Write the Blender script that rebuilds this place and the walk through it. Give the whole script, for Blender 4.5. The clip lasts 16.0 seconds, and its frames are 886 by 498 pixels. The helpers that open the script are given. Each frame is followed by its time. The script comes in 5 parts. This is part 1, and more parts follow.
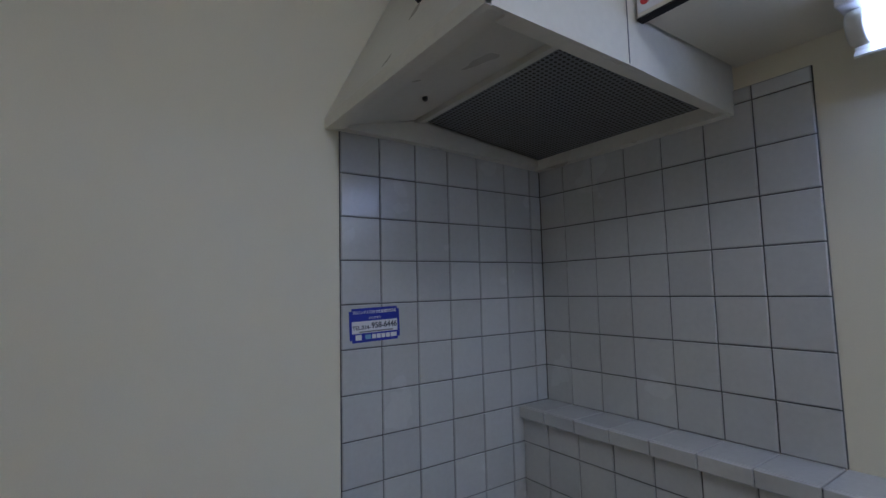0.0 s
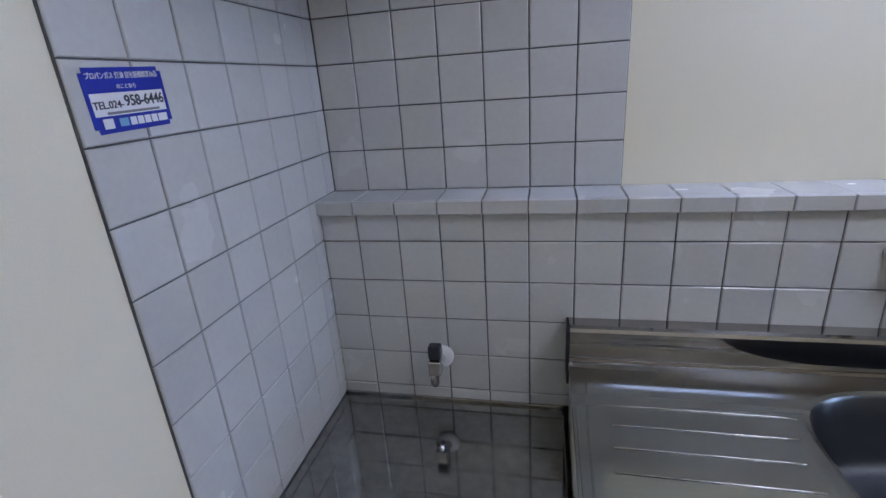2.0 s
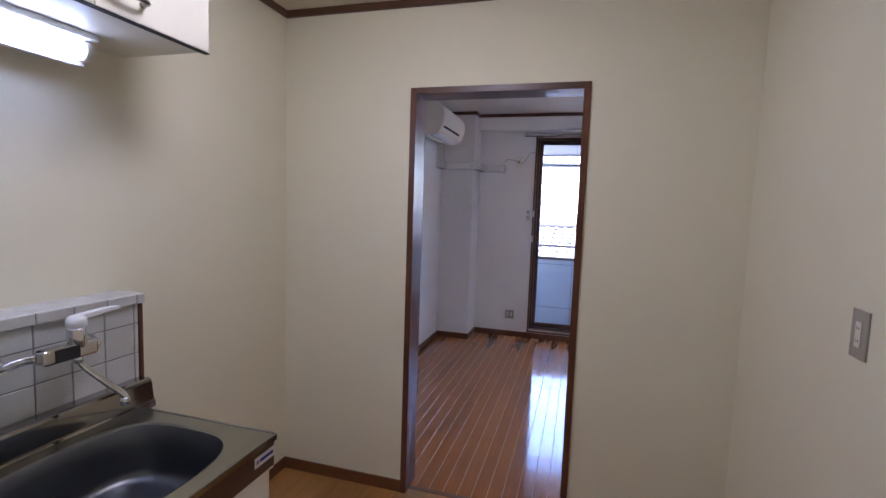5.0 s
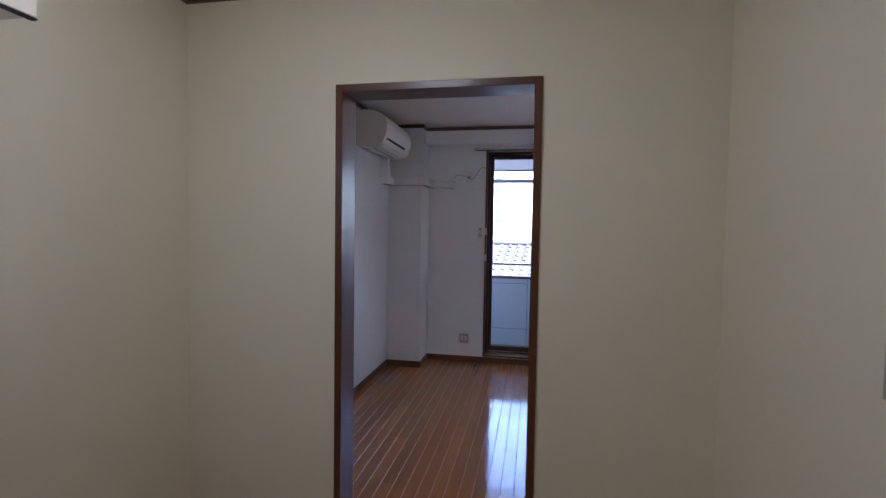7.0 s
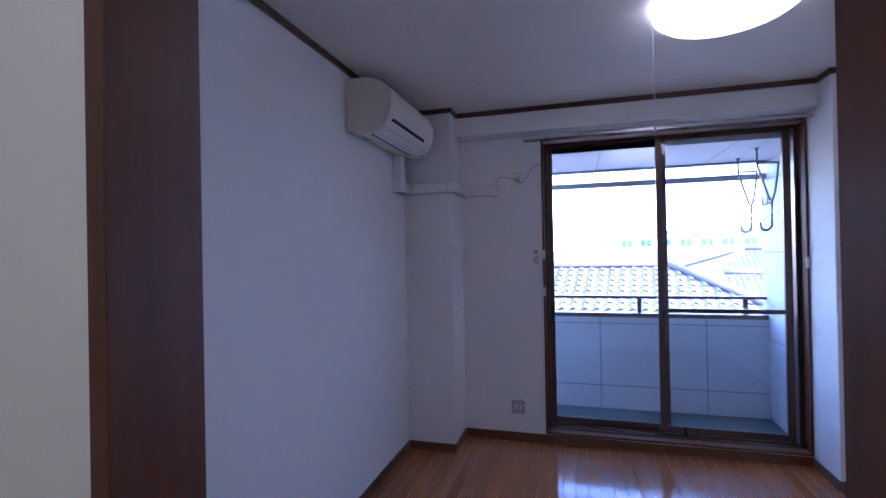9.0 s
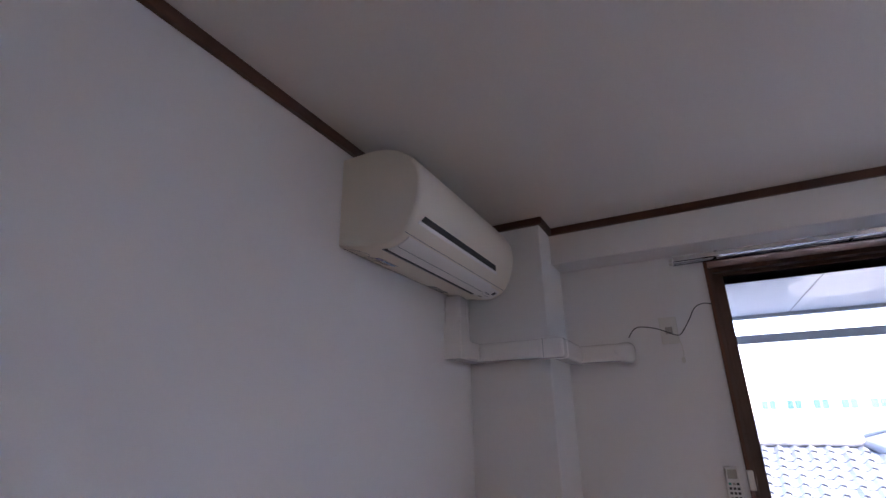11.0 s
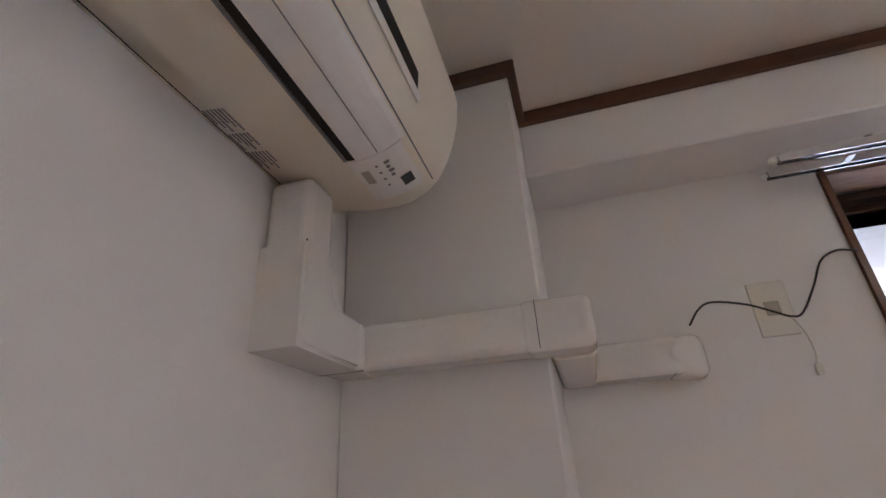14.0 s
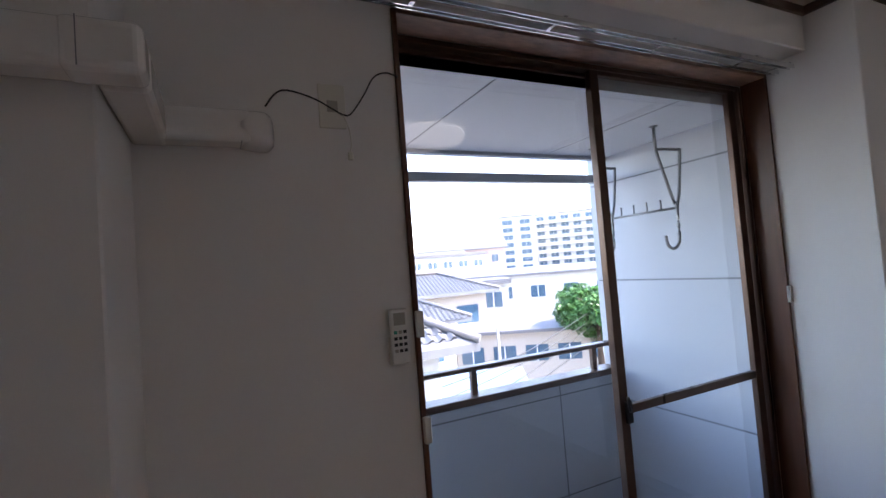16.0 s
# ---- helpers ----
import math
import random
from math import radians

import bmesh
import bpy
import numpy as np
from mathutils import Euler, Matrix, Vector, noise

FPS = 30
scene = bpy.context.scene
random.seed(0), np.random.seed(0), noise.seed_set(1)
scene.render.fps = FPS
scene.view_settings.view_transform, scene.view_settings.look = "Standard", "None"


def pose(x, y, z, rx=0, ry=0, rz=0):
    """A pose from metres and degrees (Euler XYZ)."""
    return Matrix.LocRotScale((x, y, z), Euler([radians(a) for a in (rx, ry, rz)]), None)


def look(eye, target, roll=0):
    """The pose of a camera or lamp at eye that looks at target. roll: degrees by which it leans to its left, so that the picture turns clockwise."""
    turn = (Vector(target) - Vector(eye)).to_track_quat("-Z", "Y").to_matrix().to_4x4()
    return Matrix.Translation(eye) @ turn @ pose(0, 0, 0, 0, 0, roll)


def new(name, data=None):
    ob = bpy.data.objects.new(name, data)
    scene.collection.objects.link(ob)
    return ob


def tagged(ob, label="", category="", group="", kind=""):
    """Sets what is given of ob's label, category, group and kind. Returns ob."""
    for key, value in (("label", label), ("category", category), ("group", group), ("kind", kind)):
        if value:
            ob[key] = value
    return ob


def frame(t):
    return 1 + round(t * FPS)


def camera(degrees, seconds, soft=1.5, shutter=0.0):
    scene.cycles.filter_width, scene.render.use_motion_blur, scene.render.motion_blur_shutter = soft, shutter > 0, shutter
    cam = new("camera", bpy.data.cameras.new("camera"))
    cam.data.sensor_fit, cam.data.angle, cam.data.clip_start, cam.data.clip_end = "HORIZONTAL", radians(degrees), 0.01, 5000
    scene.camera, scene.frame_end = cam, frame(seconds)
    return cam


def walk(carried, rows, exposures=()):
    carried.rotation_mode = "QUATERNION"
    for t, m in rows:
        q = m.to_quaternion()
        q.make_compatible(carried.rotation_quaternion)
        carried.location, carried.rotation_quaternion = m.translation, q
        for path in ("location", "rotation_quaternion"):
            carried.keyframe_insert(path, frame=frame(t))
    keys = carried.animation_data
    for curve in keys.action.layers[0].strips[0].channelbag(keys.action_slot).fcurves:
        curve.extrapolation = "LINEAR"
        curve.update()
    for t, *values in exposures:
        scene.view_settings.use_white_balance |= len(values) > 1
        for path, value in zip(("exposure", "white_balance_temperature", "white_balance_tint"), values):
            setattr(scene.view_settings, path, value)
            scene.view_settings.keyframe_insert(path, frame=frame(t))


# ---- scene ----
cam = camera(86.3, 16.0)
PATH = [
    (0, (1.005, -1.064, 1.487), (-0.631, 0.075, 1.652), -1.4),
    (0.5, (0.858, -0.948, 1.484), (-0.675, 0.323, 1.297), -2.8),
    (1, (0.691, -0.931, 1.46), (-0.617, 0.516, 1.02), -3.6),
    (1.5, (0.561, -0.962, 1.448), (-0.446, 0.671, 0.884), -4.1),
    (2, (0.537, -1.114, 1.402), (0.112, 0.723, 0.734), -4.1),
    (2.5, (0.516, -1.274, 1.402), (0.824, 0.563, 0.673), -3.7),
    (3, (0.463, -1.346, 1.405), (1.458, 0.207, 0.633), -1.6),
    (3.5, (0.437, -1.442, 1.417), (1.956, -0.367, 0.683), 0.9),
    (4, (0.432, -1.487, 1.432), (2.163, -0.684, 0.834), 1.9),
    (4.5, (0.414, -1.511, 1.462), (2.266, -0.851, 1.100), 1.9),
    (4.7, (0.409, -1.507, 1.476), (2.292, -0.889, 1.214), 1.8),
    (6.8, (0.629, -1.502, 1.476), (2.589, -1.111, 1.406), 0.9),
    (7, (0.754, -1.497, 1.461), (2.717, -1.121, 1.37), 0.9),
    (7.5, (1.06, -1.437, 1.441), (3.024, -1.081, 1.313), 0.8),
    (8, (1.416, -1.31, 1.475), (3.371, -0.915, 1.323), 0.2),
    (8.5, (1.825, -1.274, 1.479), (3.768, -0.813, 1.373), -0.5),
    (9, (2.17, -1.239, 1.462), (4.093, -0.69, 1.473), -1.1),
    (9.5, (2.534, -1.113, 1.555), (4.431, -0.49, 1.671), -2.0),
    (10, (2.907, -1.022, 1.643), (4.768, -0.332, 1.886), -3.4),
    (10.2, (3.045, -1.016, 1.64), (4.874, -0.264, 1.942), -2.2),
    (12.3, (4.24, -0.484, 1.76), (5.726, 0.279, 2.859), -4.4),
    (12.5, (4.336, -0.45, 1.759), (5.817, 0.319, 2.862), -4.1),
    (13, (4.544, -0.422, 1.762), (6.053, 0.339, 2.831), -3.3),
    (13.5, (4.64, -0.429, 1.749), (6.236, 0.242, 2.75), -3.2),
    (14, (4.744, -0.397, 1.728), (6.484, 0.064, 2.6), -3.4),
    (14.5, (4.825, -0.402, 1.703), (6.685, -0.224, 2.415), -3.9),
    (15, (4.771, -0.47, 1.67), (6.697, -0.632, 2.183), -4.7),
    (15.3, (4.751, -0.482, 1.649), (6.677, -0.871, 2.021), -6.0),
    (15.5, (4.699, -0.498, 1.63), (6.616, -0.997, 1.903), -4.8),
    (16, (4.638, -0.507, 1.568), (6.435, -1.38, 1.65), -4.5),
]
EXPOSURES = [  # seconds, stops, kelvin, tint
    (0.0, 3.72, 5300, 22), (1.0, 4.37, 5300, 22), (2.0, 4.80, 5250, 27), (2.5, 4.88, 5350, 28), (3.0, 5.0, 5550, 31),
    (3.5, 5.0, 5650, 33), (4.5, 4.66, 5700, 35), (4.7, 4.6, 5700, 34), (7.0, 3.98, 5650, 26), (8.0, 3.88, 5550, 28), (8.5, 3.88, 5300, 31),
    (9.0, 3.98, 4900, 35), (10.0, 3.98, 5200, 33), (12.5, 4.65, 6700, 24), (13.5, 4.82, 6750, 23), (14.5, 4.8, 7050, 24),
    (15.0, 4.33, 6900, 23), (15.5, 3.7, 6900, 23), (16.0, 3.28, 6500, 23)]
walk(cam, [(t, look(eye, target, roll)) for t, eye, target, roll in PATH], EXPOSURES)

# ---- world, sun and large lights ----
SUN_EL, SUN_AZ = radians(48), radians(215)
world = bpy.data.worlds.new("world")
scene.world = world
world.use_nodes = True
wn = world.node_tree
sky = wn.nodes.new("ShaderNodeTexSky")
sky.sky_type, sky.sun_disc = "NISHITA", False
sky.sun_elevation, sky.sun_rotation = SUN_EL, SUN_AZ
wn.links.new(sky.outputs[0], wn.nodes["Background"].inputs[0])
wn.nodes["Background"].inputs[1].default_value = 0.15

sun = new("sun", bpy.data.lights.new("sun", "SUN"))
sun.data.energy, sun.data.angle, sun.data.color = 2.0, radians(0.5), (1.0, 0.95, 0.88)
sun_way = Vector((math.sin(SUN_AZ) * math.cos(SUN_EL), math.cos(SUN_AZ) * math.cos(SUN_EL), math.sin(SUN_EL)))
sun.matrix_world = look(sun_way * 50, (0, 0, 0))


# ---- materials ----
def mat(name, color, rough=0.6, metal=0.0, vary=0.06, scale=4.0, grain=120.0, bump=0.1, dist=0.002, rnd=0.0,
        stretch=(1, 1, 1), rough_vary=0.08, spec=0.5, coat=0.0, island=False):
    """A surface with colour that drifts at two scales, uneven gloss and fine relief; rnd varies piece by piece."""
    m = bpy.data.materials.new(name)
    m.use_nodes = True
    nt = m.node_tree
    b = nt.nodes["Principled BSDF"]
    tc, mp = nt.nodes.new("ShaderNodeTexCoord"), nt.nodes.new("ShaderNodeMapping")
    mp.inputs["Scale"].default_value = stretch
    geo = nt.nodes.new("ShaderNodeNewGeometry")
    nt.links.new(geo.outputs["Position"], mp.inputs["Vector"])
    big, fine = nt.nodes.new("ShaderNodeTexNoise"), nt.nodes.new("ShaderNodeTexNoise")
    for n, s, d in ((big, scale, 3.0), (fine, grain, 4.0)):
        n.inputs["Scale"].default_value, n.inputs["Detail"].default_value = s, d
        nt.links.new(mp.outputs[0], n.inputs["Vector"])
    mixv = nt.nodes.new("ShaderNodeMath")
    mixv.operation = "ADD"
    nt.links.new(big.outputs["Fac"], mixv.inputs[0])
    nt.links.new(fine.outputs["Fac"], mixv.inputs[1])
    val = nt.nodes.new("ShaderNodeMapRange")
    val.inputs["From Min"].default_value, val.inputs["From Max"].default_value = 0.6, 1.4
    val.inputs["To Min"].default_value, val.inputs["To Max"].default_value = 1 - vary, 1 + vary
    nt.links.new(mixv.outputs[0], val.inputs["Value"])
    hsv = nt.nodes.new("ShaderNodeHueSaturation")
    hsv.inputs["Color"].default_value = (*color, 1)
    last = val.outputs[0]
    if rnd:
        src = geo.outputs["Random Per Island"]
        if not island:
            src = nt.nodes.new("ShaderNodeObjectInfo").outputs["Random"]
        rr = nt.nodes.new("ShaderNodeMapRange")
        rr.inputs["To Min"].default_value, rr.inputs["To Max"].default_value = 1 - rnd, 1 + rnd
        nt.links.new(src, rr.inputs["Value"])
        mul = nt.nodes.new("ShaderNodeMath")
        mul.operation = "MULTIPLY"
        nt.links.new(last, mul.inputs[0])
        nt.links.new(rr.outputs[0], mul.inputs[1])
        last = mul.outputs[0]
    nt.links.new(last, hsv.inputs["Value"])
    nt.links.new(hsv.outputs[0], b.inputs["Base Color"])
    rv = nt.nodes.new("ShaderNodeMapRange")
    rv.inputs["From Min"].default_value, rv.inputs["From Max"].default_value = 0.3, 0.7
    rv.inputs["To Min"].default_value, rv.inputs["To Max"].default_value = max(0.0, rough - rough_vary), min(1.0, rough + rough_vary)
    nt.links.new(big.outputs["Fac"], rv.inputs["Value"])
    nt.links.new(rv.outputs[0], b.inputs["Roughness"])
    b.inputs["Metallic"].default_value = metal
    b.inputs["Specular IOR Level"].default_value = spec
    b.inputs["Coat Weight"].default_value = coat
    b.inputs["Coat Roughness"].default_value = 0.08
    if bump:
        bp = nt.nodes.new("ShaderNodeBump")
        bp.inputs["Strength"].default_value, bp.inputs["Distance"].default_value = bump, dist
        nt.links.new(fine.outputs["Fac"], bp.inputs["Height"])
        nt.links.new(bp.outputs[0], b.inputs["Normal"])
    return m


def glow(name, color, strength):
    m = bpy.data.materials.new(name)
    m.use_nodes = True
    b = m.node_tree.nodes["Principled BSDF"]
    b.inputs["Base Color"].default_value = (0.8, 0.8, 0.8, 1)
    b.inputs["Emission Color"].default_value = (*color, 1)
    b.inputs["Emission Strength"].default_value = strength
    return m


def glass(name, tint=(0.96, 0.98, 0.97), rough=0.0):
    m = bpy.data.materials.new(name)
    m.use_nodes = True
    b = m.node_tree.nodes["Principled BSDF"]
    b.inputs["Base Color"].default_value = (*tint, 1)
    b.inputs["Roughness"].default_value = rough
    b.inputs["Transmission Weight"].default_value = 1.0
    b.inputs["IOR"].default_value = 1.45
    return m


M = dict(
    cream=mat("cream_wallpaper", (0.81, 0.758, 0.585), 0.75, vary=0.025, scale=1.5, grain=350, bump=0.25, dist=0.001),
    white=mat("white_wallpaper", (0.79, 0.775, 0.745), 0.75, vary=0.02, scale=1.5, grain=350, bump=0.25, dist=0.001),
    ceil=mat("ceiling_paper", (0.74, 0.695, 0.62), 0.8, vary=0.03, scale=1.5, grain=260, bump=0.2, dist=0.001),
    kceil=mat("kitchen_ceiling_paper", (0.78, 0.74, 0.60), 0.8, vary=0.03, scale=1.5, grain=260, bump=0.2, dist=0.001),
    brown=mat("dark_brown_wood", (0.11, 0.036, 0.011), 0.40, vary=0.35, scale=6, grain=40, bump=0.08, stretch=(1, 1, 0.08), coat=0.05),
    brownh=mat("dark_brown_wood_lengthwise", (0.10, 0.043, 0.024), 0.35, vary=0.3, scale=6, grain=40, bump=0.08, stretch=(0.1, 0.1, 1), coat=0.1),
    base=mat("brown_baseboard", (0.15, 0.058, 0.020), 0.38, vary=0.2, scale=5, grain=60, bump=0.08, stretch=(0.2, 0.2, 1)),
    plank=mat("glossy_red_brown_plank", (0.36, 0.135, 0.038), 0.12, vary=0.22, scale=5, grain=55, bump=0, rnd=0.10, stretch=(0.07, 1, 1), rough_vary=0.02, coat=0.5),
    groove=mat("plank_groove", (0.60, 0.36, 0.20), 0.6, vary=0.2, bump=0),
    oak=mat("worn_oak_plank", (0.36, 0.172, 0.048), 0.36, vary=0.22, scale=5, grain=55, bump=0.04, rnd=0.17, stretch=(0.07, 1, 1), coat=0.1),
    kgroove=mat("oak_plank_groove", (0.16, 0.08, 0.03), 0.5, vary=0.2, bump=0),
    tile=mat("pale_grey_glazed_tile", (0.565, 0.565, 0.54), 0.22, vary=0.05, scale=7, grain=90, bump=0.04, rnd=0.05, rough_vary=0.07),
    grout=mat("dark_grout", (0.10, 0.10, 0.095), 0.85, vary=0.35, scale=9, grain=150, bump=0.3),
    steel=mat("brushed_stainless_steel", (0.36, 0.365, 0.335), 0.20, 1.0, vary=0.10, scale=9, grain=260, bump=0.05, dist=0.0006, stretch=(0.06, 1, 1), rough_vary=0.09),
    riser=mat("polished_stainless_steel", (0.40, 0.385, 0.37), 0.05, 1.0, vary=0.06, scale=9, grain=120, bump=0.02, dist=0.0004, stretch=(0.06, 1, 1), rough_vary=0.03),
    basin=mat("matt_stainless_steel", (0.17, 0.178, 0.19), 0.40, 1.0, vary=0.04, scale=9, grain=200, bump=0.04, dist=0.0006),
    deck=mat("dark_stainless_deck", (0.36, 0.36, 0.345), 0.075, 1.0, vary=0.25, scale=9, grain=40, bump=0.025, dist=0.0015, rough_vary=0.06),
    pull=mat("dull_chrome", (0.26, 0.24, 0.23), 0.16, 1.0, vary=0.05, bump=0, rough_vary=0.04),
    chrome=mat("chrome", (0.72, 0.72, 0.73), 0.08, 1.0, vary=0.03, bump=0, rough_vary=0.03),
    dark=mat("dark_gap", (0.012, 0.011, 0.010), 0.7, vary=0.1, bump=0),
    black=mat("black_plastic", (0.02, 0.02, 0.022), 0.35, vary=0.1, bump=0),
    front=mat("cream_laminate", (0.76, 0.72, 0.60), 0.38, vary=0.02, scale=3, grain=100, bump=0.02),
    hood=mat("off_white_enamel", (0.70, 0.68, 0.59), 0.35, vary=0.05, scale=4, grain=80, bump=0.03),
    cabw=mat("cream_cabinet_paint", (0.72, 0.68, 0.55), 0.4, vary=0.03, bump=0.02),
    acw=mat("ivory_plastic", (0.78, 0.72, 0.60), 0.42, vary=0.02, scale=5, grain=300, bump=0.03),
    acs=mat("white_plastic", (0.80, 0.78, 0.74), 0.35, vary=0.02, bump=0.02),
    duct=mat("glossy_ivory_plastic", (0.79, 0.77, 0.73), 0.1, vary=0.02, bump=0.0),
    alu=mat("bronze_aluminium", (0.12, 0.075, 0.055), 0.34, 0.6, vary=0.12, scale=6, grain=150, bump=0.03, stretch=(1, 1, 0.1)),
    worn=mat("worn_window_head", (0.26, 0.15, 0.10), 0.5, vary=0.6, scale=14, grain=60, bump=0.2, stretch=(1, 0.3, 1)),
    alu2=mat("grey_aluminium", (0.34, 0.35, 0.36), 0.45, 0.4, vary=0.06, bump=0.02),
    galv=mat("galvanised_steel", (0.24, 0.24, 0.235), 0.4, 0.7, vary=0.1, bump=0.02),
    glass=glass("window_glass"),
    plate=mat("beige_steel_plate", (0.42, 0.39, 0.33), 0.35, 0.3, vary=0.05, bump=0.02),
    ivory=mat("ivory_switch", (0.72, 0.70, 0.62), 0.4, vary=0.03, bump=0),
    wire=mat("black_wire", (0.03, 0.03, 0.03), 0.5, vary=0.05, bump=0),
    blue=mat("blue_print", (0.014, 0.028, 0.36), 0.6, vary=0.05, bump=0),
    paper=mat("white_print", (0.80, 0.80, 0.80), 0.4, vary=0.02, bump=0),
    red=mat("red_print", (0.55, 0.04, 0.04), 0.4, vary=0.04, bump=0),
    green=mat("green_print", (0.05, 0.35, 0.25), 0.4, vary=0.04, bump=0),
    ink=mat("dark_print", (0.05, 0.05, 0.06), 0.5, vary=0.04, bump=0),
    greytxt=mat("grey_print", (0.22, 0.22, 0.22), 0.5, vary=0.04, bump=0),
    lightblue=mat("light_blue_print", (0.20, 0.40, 0.62), 0.5, vary=0.04, bump=0),
    tube=glow("fluorescent_tube", (0.60, 0.74, 1.0), 0.58),
    lamp=glow("ceiling_lamp_shade", (1.0, 0.95, 0.86), 0.25),
    klamp=glow("kitchen_lamp_shade", (0.92, 0.95, 0.95), 0.86),
    panel=mat("grey_white_panel", (0.50, 0.515, 0.53), 0.6, vary=0.04, scale=2, grain=60, bump=0.05),
    joint=mat("panel_joint", (0.20, 0.21, 0.22), 0.7, vary=0.1, bump=0),
    balfloor=mat("dark_green_sheet", (0.07, 0.10, 0.10), 0.55, vary=0.2, scale=4, grain=90, bump=0.1),
    kawara=mat("silver_grey_roof_tile", (0.12, 0.125, 0.135), 0.40, vary=0.25, scale=3, grain=30, bump=0.1, rnd=0.18, island=True),
    # near-black colour for the shade in the pans and under the tile edges
    tileshade=mat("roof_tile_shade", (0.010, 0.012, 0.016), 0.8, vary=0.2, scale=3, grain=30, bump=0),
    house=mat("pale_render", (0.50, 0.49, 0.47), 0.8, vary=0.08, scale=0.6, grain=12, bump=0.1),
    houseb=mat("cream_render", (0.46, 0.40, 0.34), 0.8, vary=0.08, scale=0.6, grain=12, bump=0.1),
    pink=mat("pale_pink_render", (0.48, 0.36, 0.33), 0.8, vary=0.08, scale=0.6, grain=12, bump=0.1),
    winb=mat("blue_window_glass", (0.05, 0.10, 0.15), 0.12, vary=0.1, bump=0),
    roofg=mat("grey_metal_roof", (0.15, 0.145, 0.15), 0.5, vary=0.12, scale=1, grain=20, bump=0.1),
    roofb=mat("blue_metal_roof", (0.16, 0.25, 0.36), 0.5, vary=0.12, scale=1, grain=20, bump=0.1),
    leaf=mat("green_leaf", (0.045, 0.14, 0.025), 0.5, vary=0.3, scale=1, grain=20, bump=0, rnd=0.35, island=True),
    bark=mat("tree_bark", (0.09, 0.06, 0.04), 0.9, vary=0.3, bump=0.3),
    asphalt=mat("town_ground", (0.13, 0.13, 0.13), 0.9, vary=0.4, scale=0.12, grain=3, bump=0.1),
    pole=mat("concrete_pole", (0.34, 0.33, 0.31), 0.8, vary=0.1, bump=0.05),
)


def perforated(name, color, hole, pitch):
    """Sheet metal with rows of small punched holes."""
    m = mat(name, color, 0.5, 0.3, vary=0.12, scale=8, grain=200, bump=0)
    nt = m.node_tree
    geo, vor, ramp = nt.nodes.new("ShaderNodeNewGeometry"), nt.nodes.new("ShaderNodeTexVoronoi"), nt.nodes.new("ShaderNodeMapRange")
    vor.inputs["Scale"].default_value, vor.inputs["Randomness"].default_value = 1 / pitch, 0.0
    vor.voronoi_dimensions = "2D"
    nt.links.new(geo.outputs["Position"], vor.inputs["Vector"])
    ramp.inputs["From Min"].default_value, ramp.inputs["From Max"].default_value = 0.28, 0.36
    nt.links.new(vor.outputs["Distance"], ramp.inputs["Value"])
    b = nt.nodes["Principled BSDF"]
    old = b.inputs["Base Color"].links[0].from_socket
    mx = nt.nodes.new("ShaderNodeMix")
    mx.data_type = "RGBA"
    nt.links.new(ramp.outputs[0], mx.inputs["Factor"])
    mx.inputs[6].default_value = (*hole, 1)
    nt.links.new(old, mx.inputs[7])
    nt.links.new(mx.outputs[2], b.inputs["Base Color"])
    return m


M["perf"] = perforated("perforated_grey_metal", (0.24, 0.245, 0.245), (0.03, 0.03, 0.03), 0.011)


# ---- mesh helpers ----
def box(bm, x0, x1, y0, y1, z0, z1, bevel=0.0, seg=1):
    """A box between the given planes, its edges rounded by bevel."""
    g = bmesh.ops.create_cube(bm, size=1.0)
    vs = g["verts"]
    sx, sy, sz = x1 - x0, y1 - y0, z1 - z0
    for v in vs:
        v.co = Vector((x0 + (v.co.x + 0.5) * sx, y0 + (v.co.y + 0.5) * sy, z0 + (v.co.z + 0.5) * sz))
    if bevel:
        es = list({e for v in vs for e in v.link_edges})
        bmesh.ops.bevel(bm, geom=es, offset=bevel, segments=seg, affect="EDGES", profile=0.5)
    return bm


def prism(bm, pts, axis, a, b):
    """A closed outline of (u, v) points carried along an axis from a to b. x: (y, z); y: (x, z); z: (x, y)."""
    def put(u, v, w):
        return {"x": (w, u, v), "y": (u, w, v), "z": (u, v, w)}[axis]
    lo = [bm.verts.new(put(u, v, a)) for u, v in pts]
    hi = [bm.verts.new(put(u, v, b)) for u, v in pts]
    n = len(pts)
    for i in range(n):
        bm.faces.new((lo[i], lo[(i + 1) % n], hi[(i + 1) % n], hi[i]))
    bm.faces.new(lo)
    bm.faces.new(hi[::-1])
    bmesh.ops.recalc_face_normals(bm, faces=bm.faces)
    return bm


def rod(bm, path, r, n=8):
    """A round rod of radius r along a list of points."""
    pts = [Vector(p) for p in path]
    rings = []
    for i, p in enumerate(pts):
        d = (pts[min(i + 1, len(pts) - 1)] - pts[max(i - 1, 0)]).normalized()
        q = d.to_track_quat("Z", "Y")
        rr = r[i] if isinstance(r, (list, tuple)) else r
        rings.append([bm.verts.new(p + q @ Vector((rr * math.cos(2 * math.pi * k / n), rr * math.sin(2 * math.pi * k / n), 0))) for k in range(n)])
    for a, b in zip(rings, rings[1:]):
        for k in range(n):
            f = bm.faces.new((a[k], a[(k + 1) % n], b[(k + 1) % n], b[k]))
            f.smooth = True
    bm.faces.new(rings[0][::-1])
    bm.faces.new(rings[-1])
    return bm


